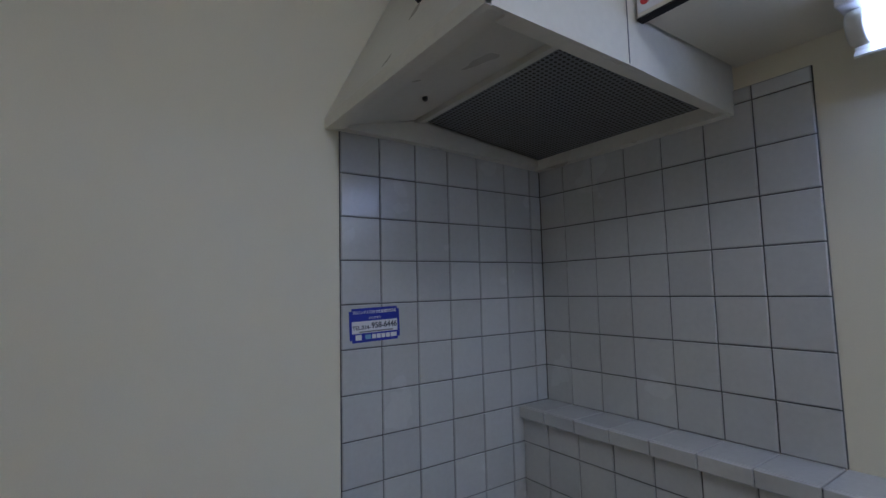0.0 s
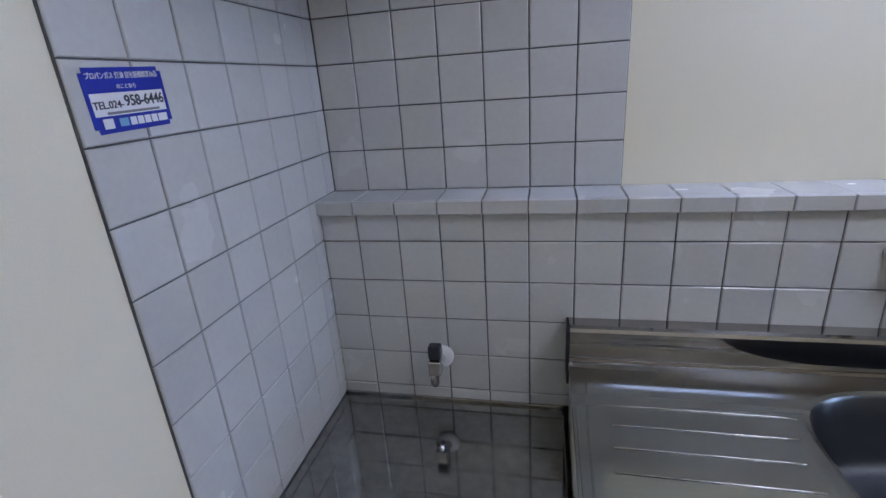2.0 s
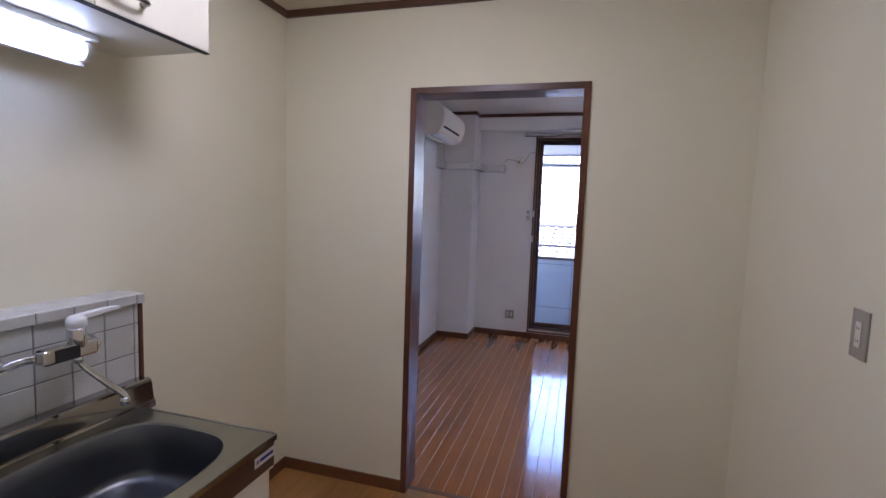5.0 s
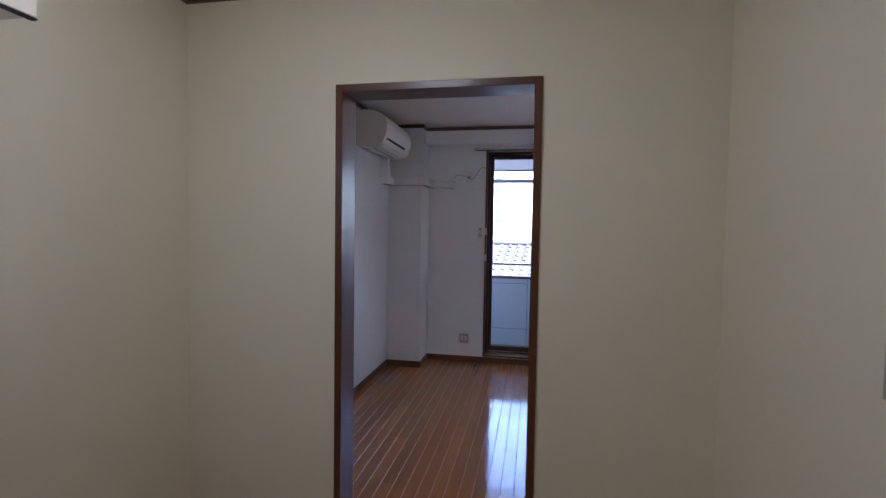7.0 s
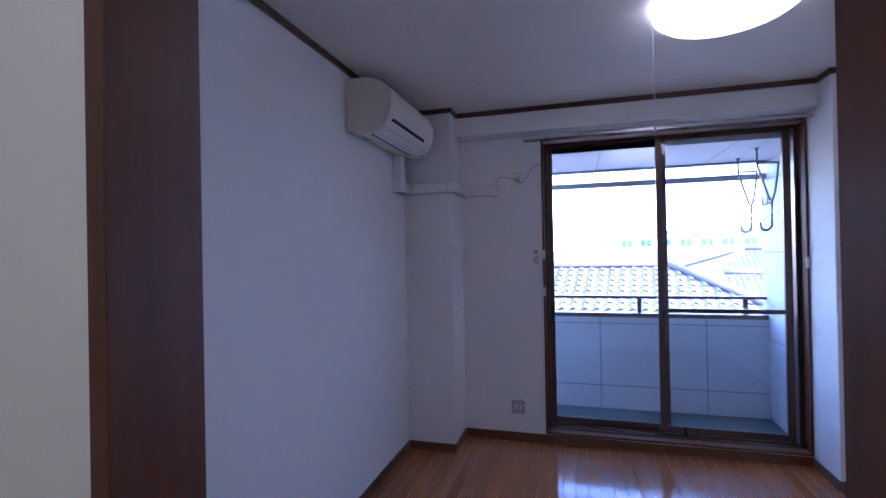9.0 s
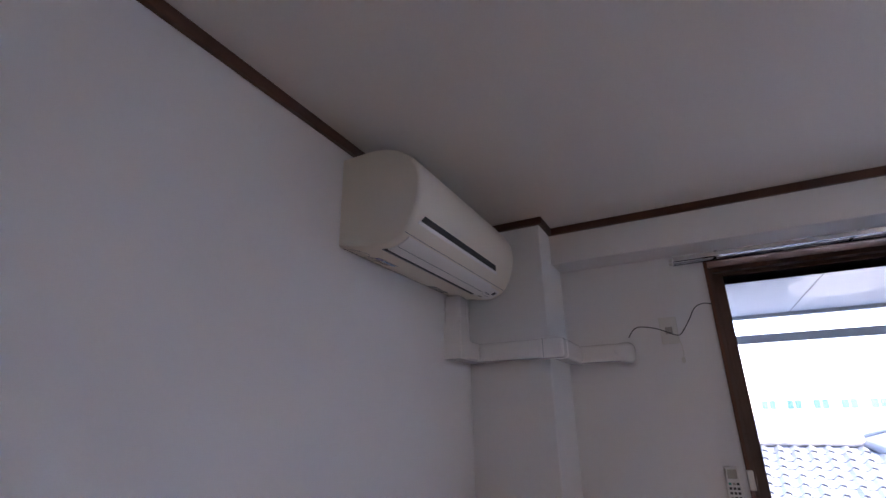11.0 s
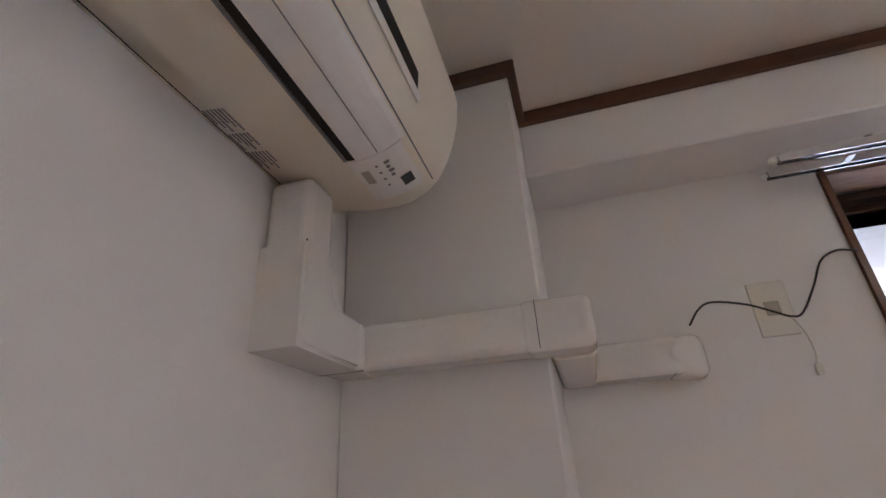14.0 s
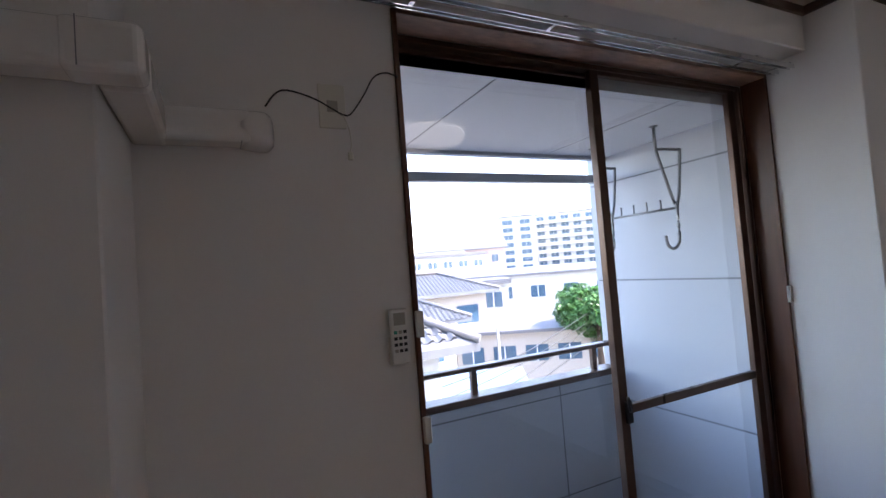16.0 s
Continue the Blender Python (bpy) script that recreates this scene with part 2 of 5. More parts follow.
def lathe(bm, prof, origin, axis="z", n=32):
    """A profile of (radius, height) turned round an axis through origin."""
    rings = []
    for r, hgt in prof:
        ring = []
        for k in range(n):
            c, s = r * math.cos(2 * math.pi * k / n), r * math.sin(2 * math.pi * k / n)
            p = {"z": (c, s, hgt), "y": (c, hgt, s), "x": (hgt, c, s)}[axis]
            ring.append(bm.verts.new(Vector(origin) + Vector(p)))
        rings.append(ring)
    for a, b in zip(rings, rings[1:]):
        for k in range(n):
            f = bm.faces.new((a[k], a[(k + 1) % n], b[(k + 1) % n], b[k]))
            f.smooth = True
    bm.faces.new(rings[0])
    bm.faces.new(rings[-1])
    bmesh.ops.recalc_face_normals(bm, faces=bm.faces)
    return bm


def smooth_path(pts, n=8):
    """A rounded line through the given points."""
    p = [Vector(q) for q in pts]
    p = [2 * p[0] - p[1]] + p + [2 * p[-1] - p[-2]]
    out = []
    for i in range(1, len(p) - 2):
        for k in range(n):
            t = k / n
            a, b, c, d = p[i - 1], p[i], p[i + 1], p[i + 2]
            out.append(0.5 * ((2 * b) + (c - a) * t + (2 * a - 5 * b + 4 * c - d) * t * t + (3 * b - a - 3 * c + d) * t ** 3))
    out.append(p[-2])
    return out


def part(name, bm, material, parent=None, label=""):
    """Links a bmesh as one mesh object, under a thing or a part."""
    me = bpy.data.meshes.new(name)
    bm.to_mesh(me)
    bm.free()
    me.materials.append(M[material] if isinstance(material, str) else material)
    ob = new(name, me)
    if parent:
        ob.parent = parent
        ob.matrix_parent_inverse = parent.matrix_world.inverted()
    if label:
        tagged(ob, label)
    return ob


def bx(name, dims, material, parent=None, bevel=0.0, label="", seg=1):
    return part(name, box(bmesh.new(), *dims, bevel, seg), material, parent, label)


def thing(name, base, label, category, group="", kind=""):
    ob = new(name)
    ob.location = base
    ob.empty_display_size = 0.05
    bpy.context.view_layer.update()
    return tagged(ob, label, category, group, kind)


def structure(ob, label, category):
    return tagged(ob, label, category, kind="structure")


def boxes(name, rows, material, parent=None, bevel=0.0, label=""):
    bm = bmesh.new()
    for r in rows:
        box(bm, *r, bevel)
    return part(name, bm, material, parent, label)


def text_part(name, words, size, m, material, parent, label="", squeeze=0.05, bold=0.012):
    """Lettering as a thin mesh, squeeze metres wide."""
    cu = bpy.data.curves.new(name, "FONT")
    cu.body, cu.size, cu.extrude = words, size, 0.0003
    cu.align_x, cu.align_y = "CENTER", "CENTER"
    tmp = bpy.data.objects.new(name, cu)
    cu.offset = size * bold
    me = bpy.data.meshes.new_from_object(tmp)
    bpy.data.objects.remove(tmp)
    span = max(v.co.x for v in me.vertices) - min(v.co.x for v in me.vertices)
    me.transform(m @ Matrix.Diagonal((squeeze / span, 1, 1, 1)))
    me.materials.clear()
    me.materials.append(M[material])
    ob = new(name, me)
    ob.parent = parent
    ob.matrix_parent_inverse = parent.matrix_world.inverted()
    if label:
        tagged(ob, label)
    return ob


# ---- the large structure ----
P = 0.1            # tile pitch
H = 1.155          # top of the tiled ledge
DX0, DX1 = 2.594, 2.716   # wall between kitchen and room
DY0, DY1, DTOP = -0.722, -1.488, 2.004   # clear doorway
KY, KC = -2.165, 2.440      # kitchen far wall, ceiling
RX, RY, RC = 5.832, -3.07, 2.506   # window wall, far side wall, ceiling
WY0, WY1, WZ0, WZ1 = -0.995, -2.690, 0.082, 2.283   # window opening
CX, CW = 5.497, 0.358     # column face and width
BX, BZ = 5.665, 2.332      # beam face and underside

structure(boxes("wall_kitchen_sink_side", [(-0.15, DX0, 0.0, 0.15, -0.1, RC + 0.1)], "cream"), "cream papered kitchen wall behind the sink", "wall")
structure(boxes("wall_kitchen_stove_side", [(-0.15, 0.0, KY - 0.15, 0.0, -0.1, RC + 0.1)], "cream"), "cream papered kitchen wall beside the stove deck", "wall")
structure(boxes("wall_kitchen_far_side", [(0.0, DX0, KY - 0.15, KY, -0.1, RC + 0.1)], "cream"), "cream papered plain kitchen wall", "wall")
# one wall, cream towards the kitchen and white towards the room
dw = structure(boxes("wall_doorway_kitchen_face", [
    (DX0, DX0 + 0.069, DY0 + 0.03, 0.15, -0.1, RC + 0.1), (DX0, DX0 + 0.069, RY - 0.15, DY1 - 0.03, -0.1, RC + 0.1),
    (DX0, DX0 + 0.069, DY1 - 0.03, DY0 + 0.03, DTOP + 0.03, RC + 0.1)], "cream"), "cream papered wall with an open doorway", "wall")
structure(boxes("wall_doorway_room_face", [
    (DX0 + 0.069, DX1, DY0 + 0.03, 0.15, -0.1, RC + 0.1), (DX0 + 0.069, DX1, RY - 0.15, DY1 - 0.03, -0.1, RC + 0.1),
    (DX0 + 0.069, DX1, DY1 - 0.03, DY0 + 0.03, DTOP + 0.03, RC + 0.1)], "white"), "white papered wall with an open doorway", "wall")
structure(boxes("wall_room_north", [(DX1, RX + 0.15, 0.0, 0.15, -0.1, RC + 0.1)], "white"), "white papered room wall under the air conditioner", "wall")
structure(boxes("wall_room_south", [(DX1, RX + 0.15, RY - 0.15, RY, -0.1, RC + 0.1)], "white"), "white papered plain room wall", "wall")
structure(boxes("wall_window", [
    (RX, RX + 0.15, WY0 + 0.014, 0.0, -0.1, RC + 0.1), (RX, RX + 0.15, RY, WY1 - 0.014, -0.1, RC + 0.1),
    (RX, RX + 0.15, WY1 - 0.014, WY0 + 0.014, WZ1 + 0.014, RC + 0.1), (RX, RX + 0.15, WY1 - 0.014, WY0 + 0.014, -0.1, WZ0 - 0.014)], "white"), "white papered wall around a sliding balcony window", "wall")
structure(bx("column_north", (CX, RX, -CW, 0.0, 0.0, RC), "white", bevel=0.004), "white papered boxed-out corner column", "column")
structure(bx("column_south", (CX, RX, RY, -2.705, 0.0, RC), "white", bevel=0.004), "white papered column beside the window", "column")
structure(bx("beam", (BX, RX, -2.705, -CW, BZ, RC), "white", bevel=0.004), "white papered beam above the window", "beam")
structure(bx("ceiling_room", (DX1, RX, RY, 0.0, RC, RC + 0.1), "ceil"), "off-white papered room ceiling", "ceiling")
structure(bx("ceiling_kitchen", (0.0, DX0, KY, 0.0, KC, KC + 0.1), "kceil"), "cream papered kitchen ceiling", "ceiling")
floor_k = structure(bx("floor_kitchen", (0.0, DX0 + 0.05, KY, 0.0, -0.1, -0.004), "kgroove"), "worn golden oak plank kitchen floor", "floor")
floor_r = structure(bx("floor_room", (DX0 + 0.05, RX, RY, 0.0, -0.1, -0.0013), "groove"), "glossy red-brown plank room floor with pale grooves", "floor")

# door frame
dfr = thing("door_frame", (DX0, DY0, 0), "dark brown wooden door frame with no door leaf", "door frame", kind="structure")
for yy0, yy1 in ((DY0, DY0 + 0.03), (DY1 - 0.03, DY1)):
    bx("jamb", (DX0 - 0.012, DX1 + 0.012, yy0, yy1, 0.0, DTOP + 0.03), "brown", dfr, 0.002)
bx("head", (DX0 - 0.012, DX1 + 0.012, DY1, DY0, DTOP, DTOP + 0.03), "brownh", dfr, 0.002)
bx("threshold", (DX0 + 0.035, DX0 + 0.065, DY1, DY0, -0.004, 0.003), "base", dfr, 0.001)

# baseboards
BH = 0.062
def baseboard(name, runs):
    structure(boxes(name, [(*r, 0.0, BH) for r in runs], "base", bevel=0.0015), "brown wooden baseboard along the wall", "baseboard")
baseboard("baseboard_kitchen", [(1.640, DX0, -0.009, 0.0), (DX0 - 0.009, DX0, DY0 + 0.03, -0.009), (DX0 - 0.009, DX0, KY + 0.009, DY1 - 0.03), (0.0, DX0, KY, KY + 0.009)])
baseboard("baseboard_room", [(DX1, CX - 0.009, -0.009, 0.0), (CX - 0.009, CX, -CW - 0.009, 0.0), (CX, RX - 0.009, -CW - 0.009, -CW),
                             (RX - 0.009, RX, WY0 + 0.03, -CW - 0.009), (RX - 0.009, RX, WY1 - 0.015, WY0 + 0.03), (CX - 0.009, RX - 0.009, -2.705, -2.696), (CX - 0.009, CX, RY + 0.009, -2.705),
                             (DX1, CX - 0.009, RY, RY + 0.009), (DX1, DX1 + 0.009, DY0 + 0.03, -0.009), (DX1, DX1 + 0.009, RY + 0.009, DY1 - 0.03)])
# ceiling trim
def crown(name, runs, zc, th=0.034, out=0.02):
    structure(boxes(name, [(*r, zc - th, zc) for r in runs], "brownh", bevel=0.002), "dark brown wooden ceiling trim", "trim")
T = 0.018
crown("trim_room", [(DX1, CX - T, -T, 0.0), (CX - T, CX, -CW - T, 0.0), (CX, BX - T, -CW - T, -CW), (BX - T, BX, -2.705 + T, -CW - T + T), (CX, BX, -2.705, -2.705 + T),
                    (CX - T, CX, RY + T, -2.705 + T), (DX1, CX - T, RY, RY + T), (DX1, DX1 + T, RY + T, -T)], RC)
crown("trim_kitchen", [(0.0, DX0 - T, -T, 0.0), (DX0 - T, DX0, KY + T, 0.0), (0.0, DX0 - T, KY, KY + T), (0.0, T, KY + T, -T)], KC)

# ---- kitchen: tiled walls ----
LW = 1.630         # end of the low wall
LY = -0.110        # face of the low wall's tiles
low = structure(bx("wall_low", (0.0, LW - 0.014, LY + 0.006, 0.0, 0.0, H - 0.007), "grout"), "low wall of pale grey tiles with a tiled ledge", "wall")
bx("end_panel", (LW - 0.014, LW, LY - 0.004, -0.0005, 0.0, H - 0.036), "brown", low, 0.001, "dark brown wooden end panel")
stove_wall = structure(bx("wall_stove_tiles", (0.0, 0.004, -0.649, -0.0005, 0.55, 1.853), "grout"), "pale grey glazed tiles on the stove wall", "wall")
upper_wall = structure(bx("wall_upper_tiles", (0.004, 0.703, -0.004, -0.0005, H, 1.886), "grout"), "pale grey glazed tiles above the ledge", "wall")

TILES = {}


def tile_mesh(w, h, d):
    """A glazed tile with rounded edges, its back at y = 0 and its face at y = -d."""
    key = (round(w, 3), round(h, 3), d)
    if key not in TILES:
        bm = bmesh.new()
        box(bm, 0, w, -d, 0, 0, h)
        es = [e for e in bm.edges if all(v.co.y < -d / 2 for v in e.verts)]
        bmesh.ops.bevel(bm, geom=es, offset=0.0018, segments=1, affect="EDGES")
        me = bpy.data.meshes.new("tile")
        bm.to_mesh(me)
        bm.free()
        me.materials.append(M["tile"])
        TILES[key] = me
    return TILES[key]


def lay(parent, m, u0, u1, v0, v1, ulines, vlines, d=0.004, gap=0.0026):
    """Tiles between the given lines, each an object of its own, on the plane of m."""
    us = [u0] + [u for u in ulines if u0 + 0.004 < u < u1 - 0.004] + [u1]
    vs = [v0] + [v for v in vlines if v0 + 0.004 < v < v1 - 0.004] + [v1]
    for ua, ub in zip(us, us[1:]):
        for va, vb in zip(vs, vs[1:]):
            ob = new("tile", tile_mesh(ub - ua - gap, vb - va - gap, d))
            ob.parent = parent
            ob.matrix_parent_inverse = parent.matrix_world.inverted()
            ob.matrix_basis = m @ pose(ua + gap / 2, random.uniform(-0.0003, 0.0003), va + gap / 2)


# ---- kitchen: sink unit ----
def handle(parent, x0, x1, y, z):
    """A bowed chrome pull."""
    bm = bmesh.new()
    pts = [(x0, y, z), (x0 + 0.002, y - 0.018, z), (x0 + 0.014, y - 0.029, z), (x1 - 0.014, y - 0.029, z), (x1 - 0.002, y - 0.018, z), (x1, y, z)]
    rod(bm, smooth_path(pts, 5), 0.0065, 8)
    for x in (x0, x1):
        lathe(bm, [(0.009, 0.0), (0.009, -0.004), (0.0065, -0.006)], (x, y, z), "y", 12)
    part("handle", bm, "pull", parent, "chrome bow handle")


SX0, SX1, SY0, SZ = 0.590, 1.553, -0.689, 0.80
unit = thing("sink_unit", (1.1, -0.43, 0), "cream kitchen sink unit with a stainless steel top", "sink unit")
FY = -0.669
for x0, x1 in ((SX0 + 0.004, SX0 + 0.020), (SX1 - 0.020, SX1 - 0.004)):
    bx("side_panel", (x0, x1, FY + 0.0197, -0.12, 0.0, 0.786), "front", unit)
# added dark sheet that gives the gaps between the fronts their shade
bx("face_frame", (SX0 + 0.005, SX1 - 0.005, FY + 0.0178, FY + 0.0195, 0.066, 0.692), "dark", unit)
bx("bottom_panel", (SX0 + 0.020, SX1 - 0.020, FY + 0.0197, -0.12, 0.065, 0.08), "front", unit)
bx("back_panel", (SX0 + 0.020, SX1 - 0.020, -0.126, -0.12, 0.08, 0.78), "front", unit)
bx("toe_kick", (SX0 + 0.01, SX1 - 0.02, FY + 0.07, FY + 0.09, 0.0, 0.065), "dark", unit)
bx("apron", (SX0, SX1, SY0 + 0.006, FY + 0.018, 0.703, 0.786), "brownh", unit, 0.002, "dark brown wood-grain strip under the worktop")
bx("trim_strip", (SX0, SX1, SY0 + 0.009, FY + 0.016, 0.694, 0.7025), "front", unit, 0.001)
S1, S2 = 0.886, 1.229
for i, (z0, z1) in enumerate(((0.527, 0.688), (0.37, 0.521), (0.07, 0.364))):
    d = bx("drawer", (SX0 + 0.004, S1 - 0.006, FY, FY + 0.0175, z0, z1), "front", unit, 0.0015)
    handle(d, 0.682, 0.795, FY, (z0 + z1) / 2 + 0.01)
for x0, x1, h0, h1 in ((S1 + 0.004, S2 - 0.0025, 1.075, 1.190), (S2 + 0.0025, SX1 - 0.004, 1.288, 1.400)):
    d = bx("cabinet_door", (x0, x1, FY, FY + 0.0175, 0.07, 0.688), "front", unit, 0.0015)
    handle(d, h0, h1, FY, 0.645)
lab = bx("maker_plate", (1.465, 1.550, SY0 + 0.0045, SY0 + 0.006, 0.735, 0.765), "paper", unit, 0.0005, "small white maker's plate")
bx("print_mark", (1.471, 1.481, SY0 + 0.0035, SY0 + 0.0045, 0.745, 0.756), "greytxt", lab)
bx("print_bar", (1.486, 1.543, SY0 + 0.0035, SY0 + 0.0045, 0.746, 0.755), "blue", lab)

N = 72
BCX, BCY, BA, BB = 1.238, -0.430, 0.252, 0.203


def bowl_loop(scale_a, scale_b, z, e=3.3):
    out = []
    for k in range(N):
        a = 2 * math.pi * (k + 0.5) / N
        c, s = math.cos(a), math.sin(a)
        x = math.copysign(abs(c) ** (2 / e), c) * scale_a
        y = math.copysign(abs(s) ** (2 / e), s) * scale_b * (1.0 - 0.05 * (0.5 - 0.5 * x / BA))
        out.append(Vector((BCX + x, BCY + y, z)))
    return out


def skin(bm, loops, smooth=True):
    vl = [[bm.verts.new(p) for p in lp] for lp in loops]
    for a, b in zip(vl, vl[1:]):
        for k in range(len(a)):
            f = bm.faces.new((a[k], a[(k + 1) % len(a)], b[(k + 1) % len(a)], b[k]))
            f.smooth = smooth
    return vl


# worktop sheet with the basin's opening and a rolled rim
RB = -0.180        # where the back riser starts
WL = 0.955         # end of the plain drainer sheet
bm = bmesh.new()
rim = bowl_loop(BA + 0.012, BB + 0.012, SZ - 0.001)
outer = []
for p in rim:
    d = Vector((p.x - BCX, p.y - BCY))
    t = min(((SX1 if d.x > 0 else WL) - BCX) / d.x if abs(d.x) > 1e-6 else 9e9, ((RB if d.y > 0 else SY0) - BCY) / d.y if abs(d.y) > 1e-6 else 9e9)
    outer.append(Vector((BCX + d.x * t, BCY + d.y * t, SZ)))
for cx, cy in ((SX1, SY0), (SX1, RB), (WL, SY0), (WL, RB)):
    k = min(range(N), key=lambda i: (outer[i] - Vector((cx, cy, SZ))).length)
    outer[k] = Vector((cx, cy, SZ))
skin(bm, [outer, rim, bowl_loop(BA + 0.004, BB + 0.004, SZ - 0.004)], False)
part("worktop", bm, "steel", unit, "scratched stainless steel worktop")
# rolled front and side edges, and the plain drainer sheet
bx("drainer", (SX0 + 0.004, WL, SY0 + 0.004, RB, SZ - 0.012, SZ), "steel", unit, label="scratched stainless steel drainer")
bx("front_edge", (SX0, SX1, SY0 - 0.004, SY0 + 0.004, SZ - 0.018, SZ + 0.002), "steel", unit, 0.002)
for xa, xb in ((SX1 - 0.004, SX1 + 0.002), (SX0 - 0.002, SX0 + 0.004)):
    bx("side_edge", (xa, xb, SY0 + 0.004, RB, SZ - 0.018, SZ + 0.002), "steel", unit, 0.001)
for i, (xa, xb, y) in enumerate(((0.665, 0.965, -0.325), (0.665, 0.945, -0.380), (0.66, 0.93, -0.436), (0.655, 0.93, -0.492), (0.65, 0.94, -0.548))):
    bm = bmesh.new()
    rod(bm, smooth_path([(xa, y, SZ - 0.0015), (xa + 0.012, y, SZ + 0.0006), (xb - 0.012, y, SZ + 0.0006), (xb, y, SZ - 0.0015)], 4), 0.0014, 6)
    part("drain_ridge", bm, "steel", unit)
# pressed border of the drainer, in one rounded line, and the long field before it
bm = bmesh.new()
rod(bm, smooth_path([(1.010, -0.643, SZ), (0.977, -0.605, SZ), (0.945, -0.596, SZ), (0.665, -0.596, SZ), (0.641, -0.605, SZ), (0.637, -0.625, SZ), (0.645, -0.647, SZ), (0.685, -0.651, SZ), (0.995, -0.651, SZ), (1.010, -0.643, SZ)], 6), 0.0016, 6)
rod(bm, smooth_path([(1.165, -0.665, SZ), (0.865, -0.669, SZ), (0.645, -0.671, SZ), (0.617, -0.659, SZ), (0.610, -0.623, SZ), (0.613, -0.373, SZ), (0.620, -0.253, SZ)], 6), 0.0016, 6)
part("drain_border", bm, "steel", unit)
# sloping back riser with a rolled top lip
bm = bmesh.new()
prism(bm, [(RB, SZ), (RB + 0.004, SZ + 0.005), (RB + 0.007, SZ + 0.006), (RB + 0.015, SZ + 0.064), (RB + 0.019, SZ + 0.071), (RB + 0.028, SZ + 0.075), (-0.1115, SZ + 0.072), (-0.1115, SZ - 0.02), (RB, SZ - 0.02)], "x", SX0, LW - 0.018)
part("back_riser", bm, "riser", unit, "polished sloping back riser")
bx("riser_end", (SX0 - 0.006, SX0 - 0.0005, RB, -0.1115, SZ - 0.06, SZ + 0.072), "dark", unit)
# basin
bm = bmesh.new()
D0 = Vector((1.240, -0.372, 0.632))
loops = [bowl_loop(BA + 0.004, BB + 0.004, SZ - 0.004), bowl_loop(BA, BB, SZ - 0.010), bowl_loop(BA - 0.006, BB - 0.005, SZ - 0.08), bowl_loop(BA - 0.012, BB - 0.010, SZ - 0.132),
         bowl_loop(BA - 0.016, BB - 0.014, SZ - 0.146), bowl_loop(BA - 0.026, BB - 0.023, SZ - 0.157), bowl_loop(BA - 0.040, BB - 0.036, SZ - 0.161), bowl_loop(BA - 0.07, BB - 0.06, SZ - 0.1635)]
ring = [Vector((D0.x + 0.052 * math.cos(2 * math.pi * (k + 0.5) / N), D0.y + 0.052 * math.sin(2 * math.pi * (k + 0.5) / N), D0.z)) for k in range(N)]
skin(bm, loops + [ring])
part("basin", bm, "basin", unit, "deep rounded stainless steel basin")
bm = bmesh.new()
lathe(bm, [(0.056, 0.0), (0.054, 0.003), (0.044, 0.003), (0.037, -0.003), (0.036, -0.04)], D0, "z", 32)
drain = part("drain", bm, "steel", unit)
bm = bmesh.new()
lathe(bm, [(0.037, 0.0005), (0.034, 0.0035), (0.012, 0.005), (0.002, 0.005)], D0, "z", 24)
part("strainer", bm, "black", drain, "black rubber drain strainer")

# ---- kitchen: mixer tap on the tiles ----
tap = thing("mixer_tap", (1.38, LY, 1.02), "chrome wall-mounted mixer tap with a white lever", "tap")
for x in (1.262, 1.505):
    bm = bmesh.new()
    lathe(bm, [(0.027, -0.001), (0.027, -0.008), (0.018, -0.016), (0.013, -0.022), (0.013, -0.03)], (x, LY, 1.018), "y", 24)
    part("flange", bm, "chrome", tap)
    sgn = 1 if x < 1.4 else -1
    bm = bmesh.new()
    rod(bm, smooth_path([(x, LY - 0.02, 1.018), (x + 0.004 * sgn, LY - 0.045, 1.02), (x + 0.035 * sgn, LY - 0.062, 1.03), (x + 0.055 * sgn, LY - 0.085, 1.034)], 6), 0.0115, 12)
    lathe(bm, [(0.016, -0.012), (0.018, 0.0), (0.016, 0.012)], (x + 0.002 * sgn, LY - 0.035, 1.018), "y", 6)
    part("offset_leg", bm, "chrome", tap)
bm = bmesh.new()
box(bm, 1.318, 1.462, LY - 0.110, LY - 0.072, 1.013, 1.054, 0.007, 3)
part("mixer_body", bm, "chrome", tap)
bx("body_band", (1.345, 1.408, LY - 0.113, LY - 0.1102, 1.016, 1.051), "black", tap, 0.001, "black band on the mixer body")
bm = bmesh.new()
lathe(bm, [(0.020, -0.005), (0.0235, 0.0), (0.0235, 0.045), (0.021, 0.05)], (1.415, LY - 0.09, 1.045), "z", 24)
part("cartridge", bm, "chrome", tap)
bm = bmesh.new()
lathe(bm, [(0.022, 0.0), (0.025, 0.006), (0.024, 0.022), (0.017, 0.031), (0.004, 0.034)], (1.415, LY - 0.09, 1.0955), "z", 24)
prism(bm, [(1.405, 1.110), (1.44, 1.116), (1.51, 1.124), (1.535, 1.124), (1.535, 1.131), (1.50, 1.133), (1.43, 1.129), (1.405, 1.126)], "y", LY - 0.102, LY - 0.078)
part("lever", bm, "paper", tap, "white plastic lever")
bm = bmesh.new()
rod(bm, smooth_path([(1.415, LY - 0.09, 1.018), (1.417, LY - 0.092, 0.998), (1.428, LY - 0.105, 0.975), (1.452, LY - 0.15, 0.93), (1.468, LY - 0.178, 0.903), (1.472, LY - 0.186, 0.89), (1.472, LY - 0.187, 0.872)], 6), 0.0088, 12)
lathe(bm, [(0.0115, 0.0), (0.0125, 0.012), (0.010, 0.022)], (1.472, LY - 0.187, 0.868), "z", 16)
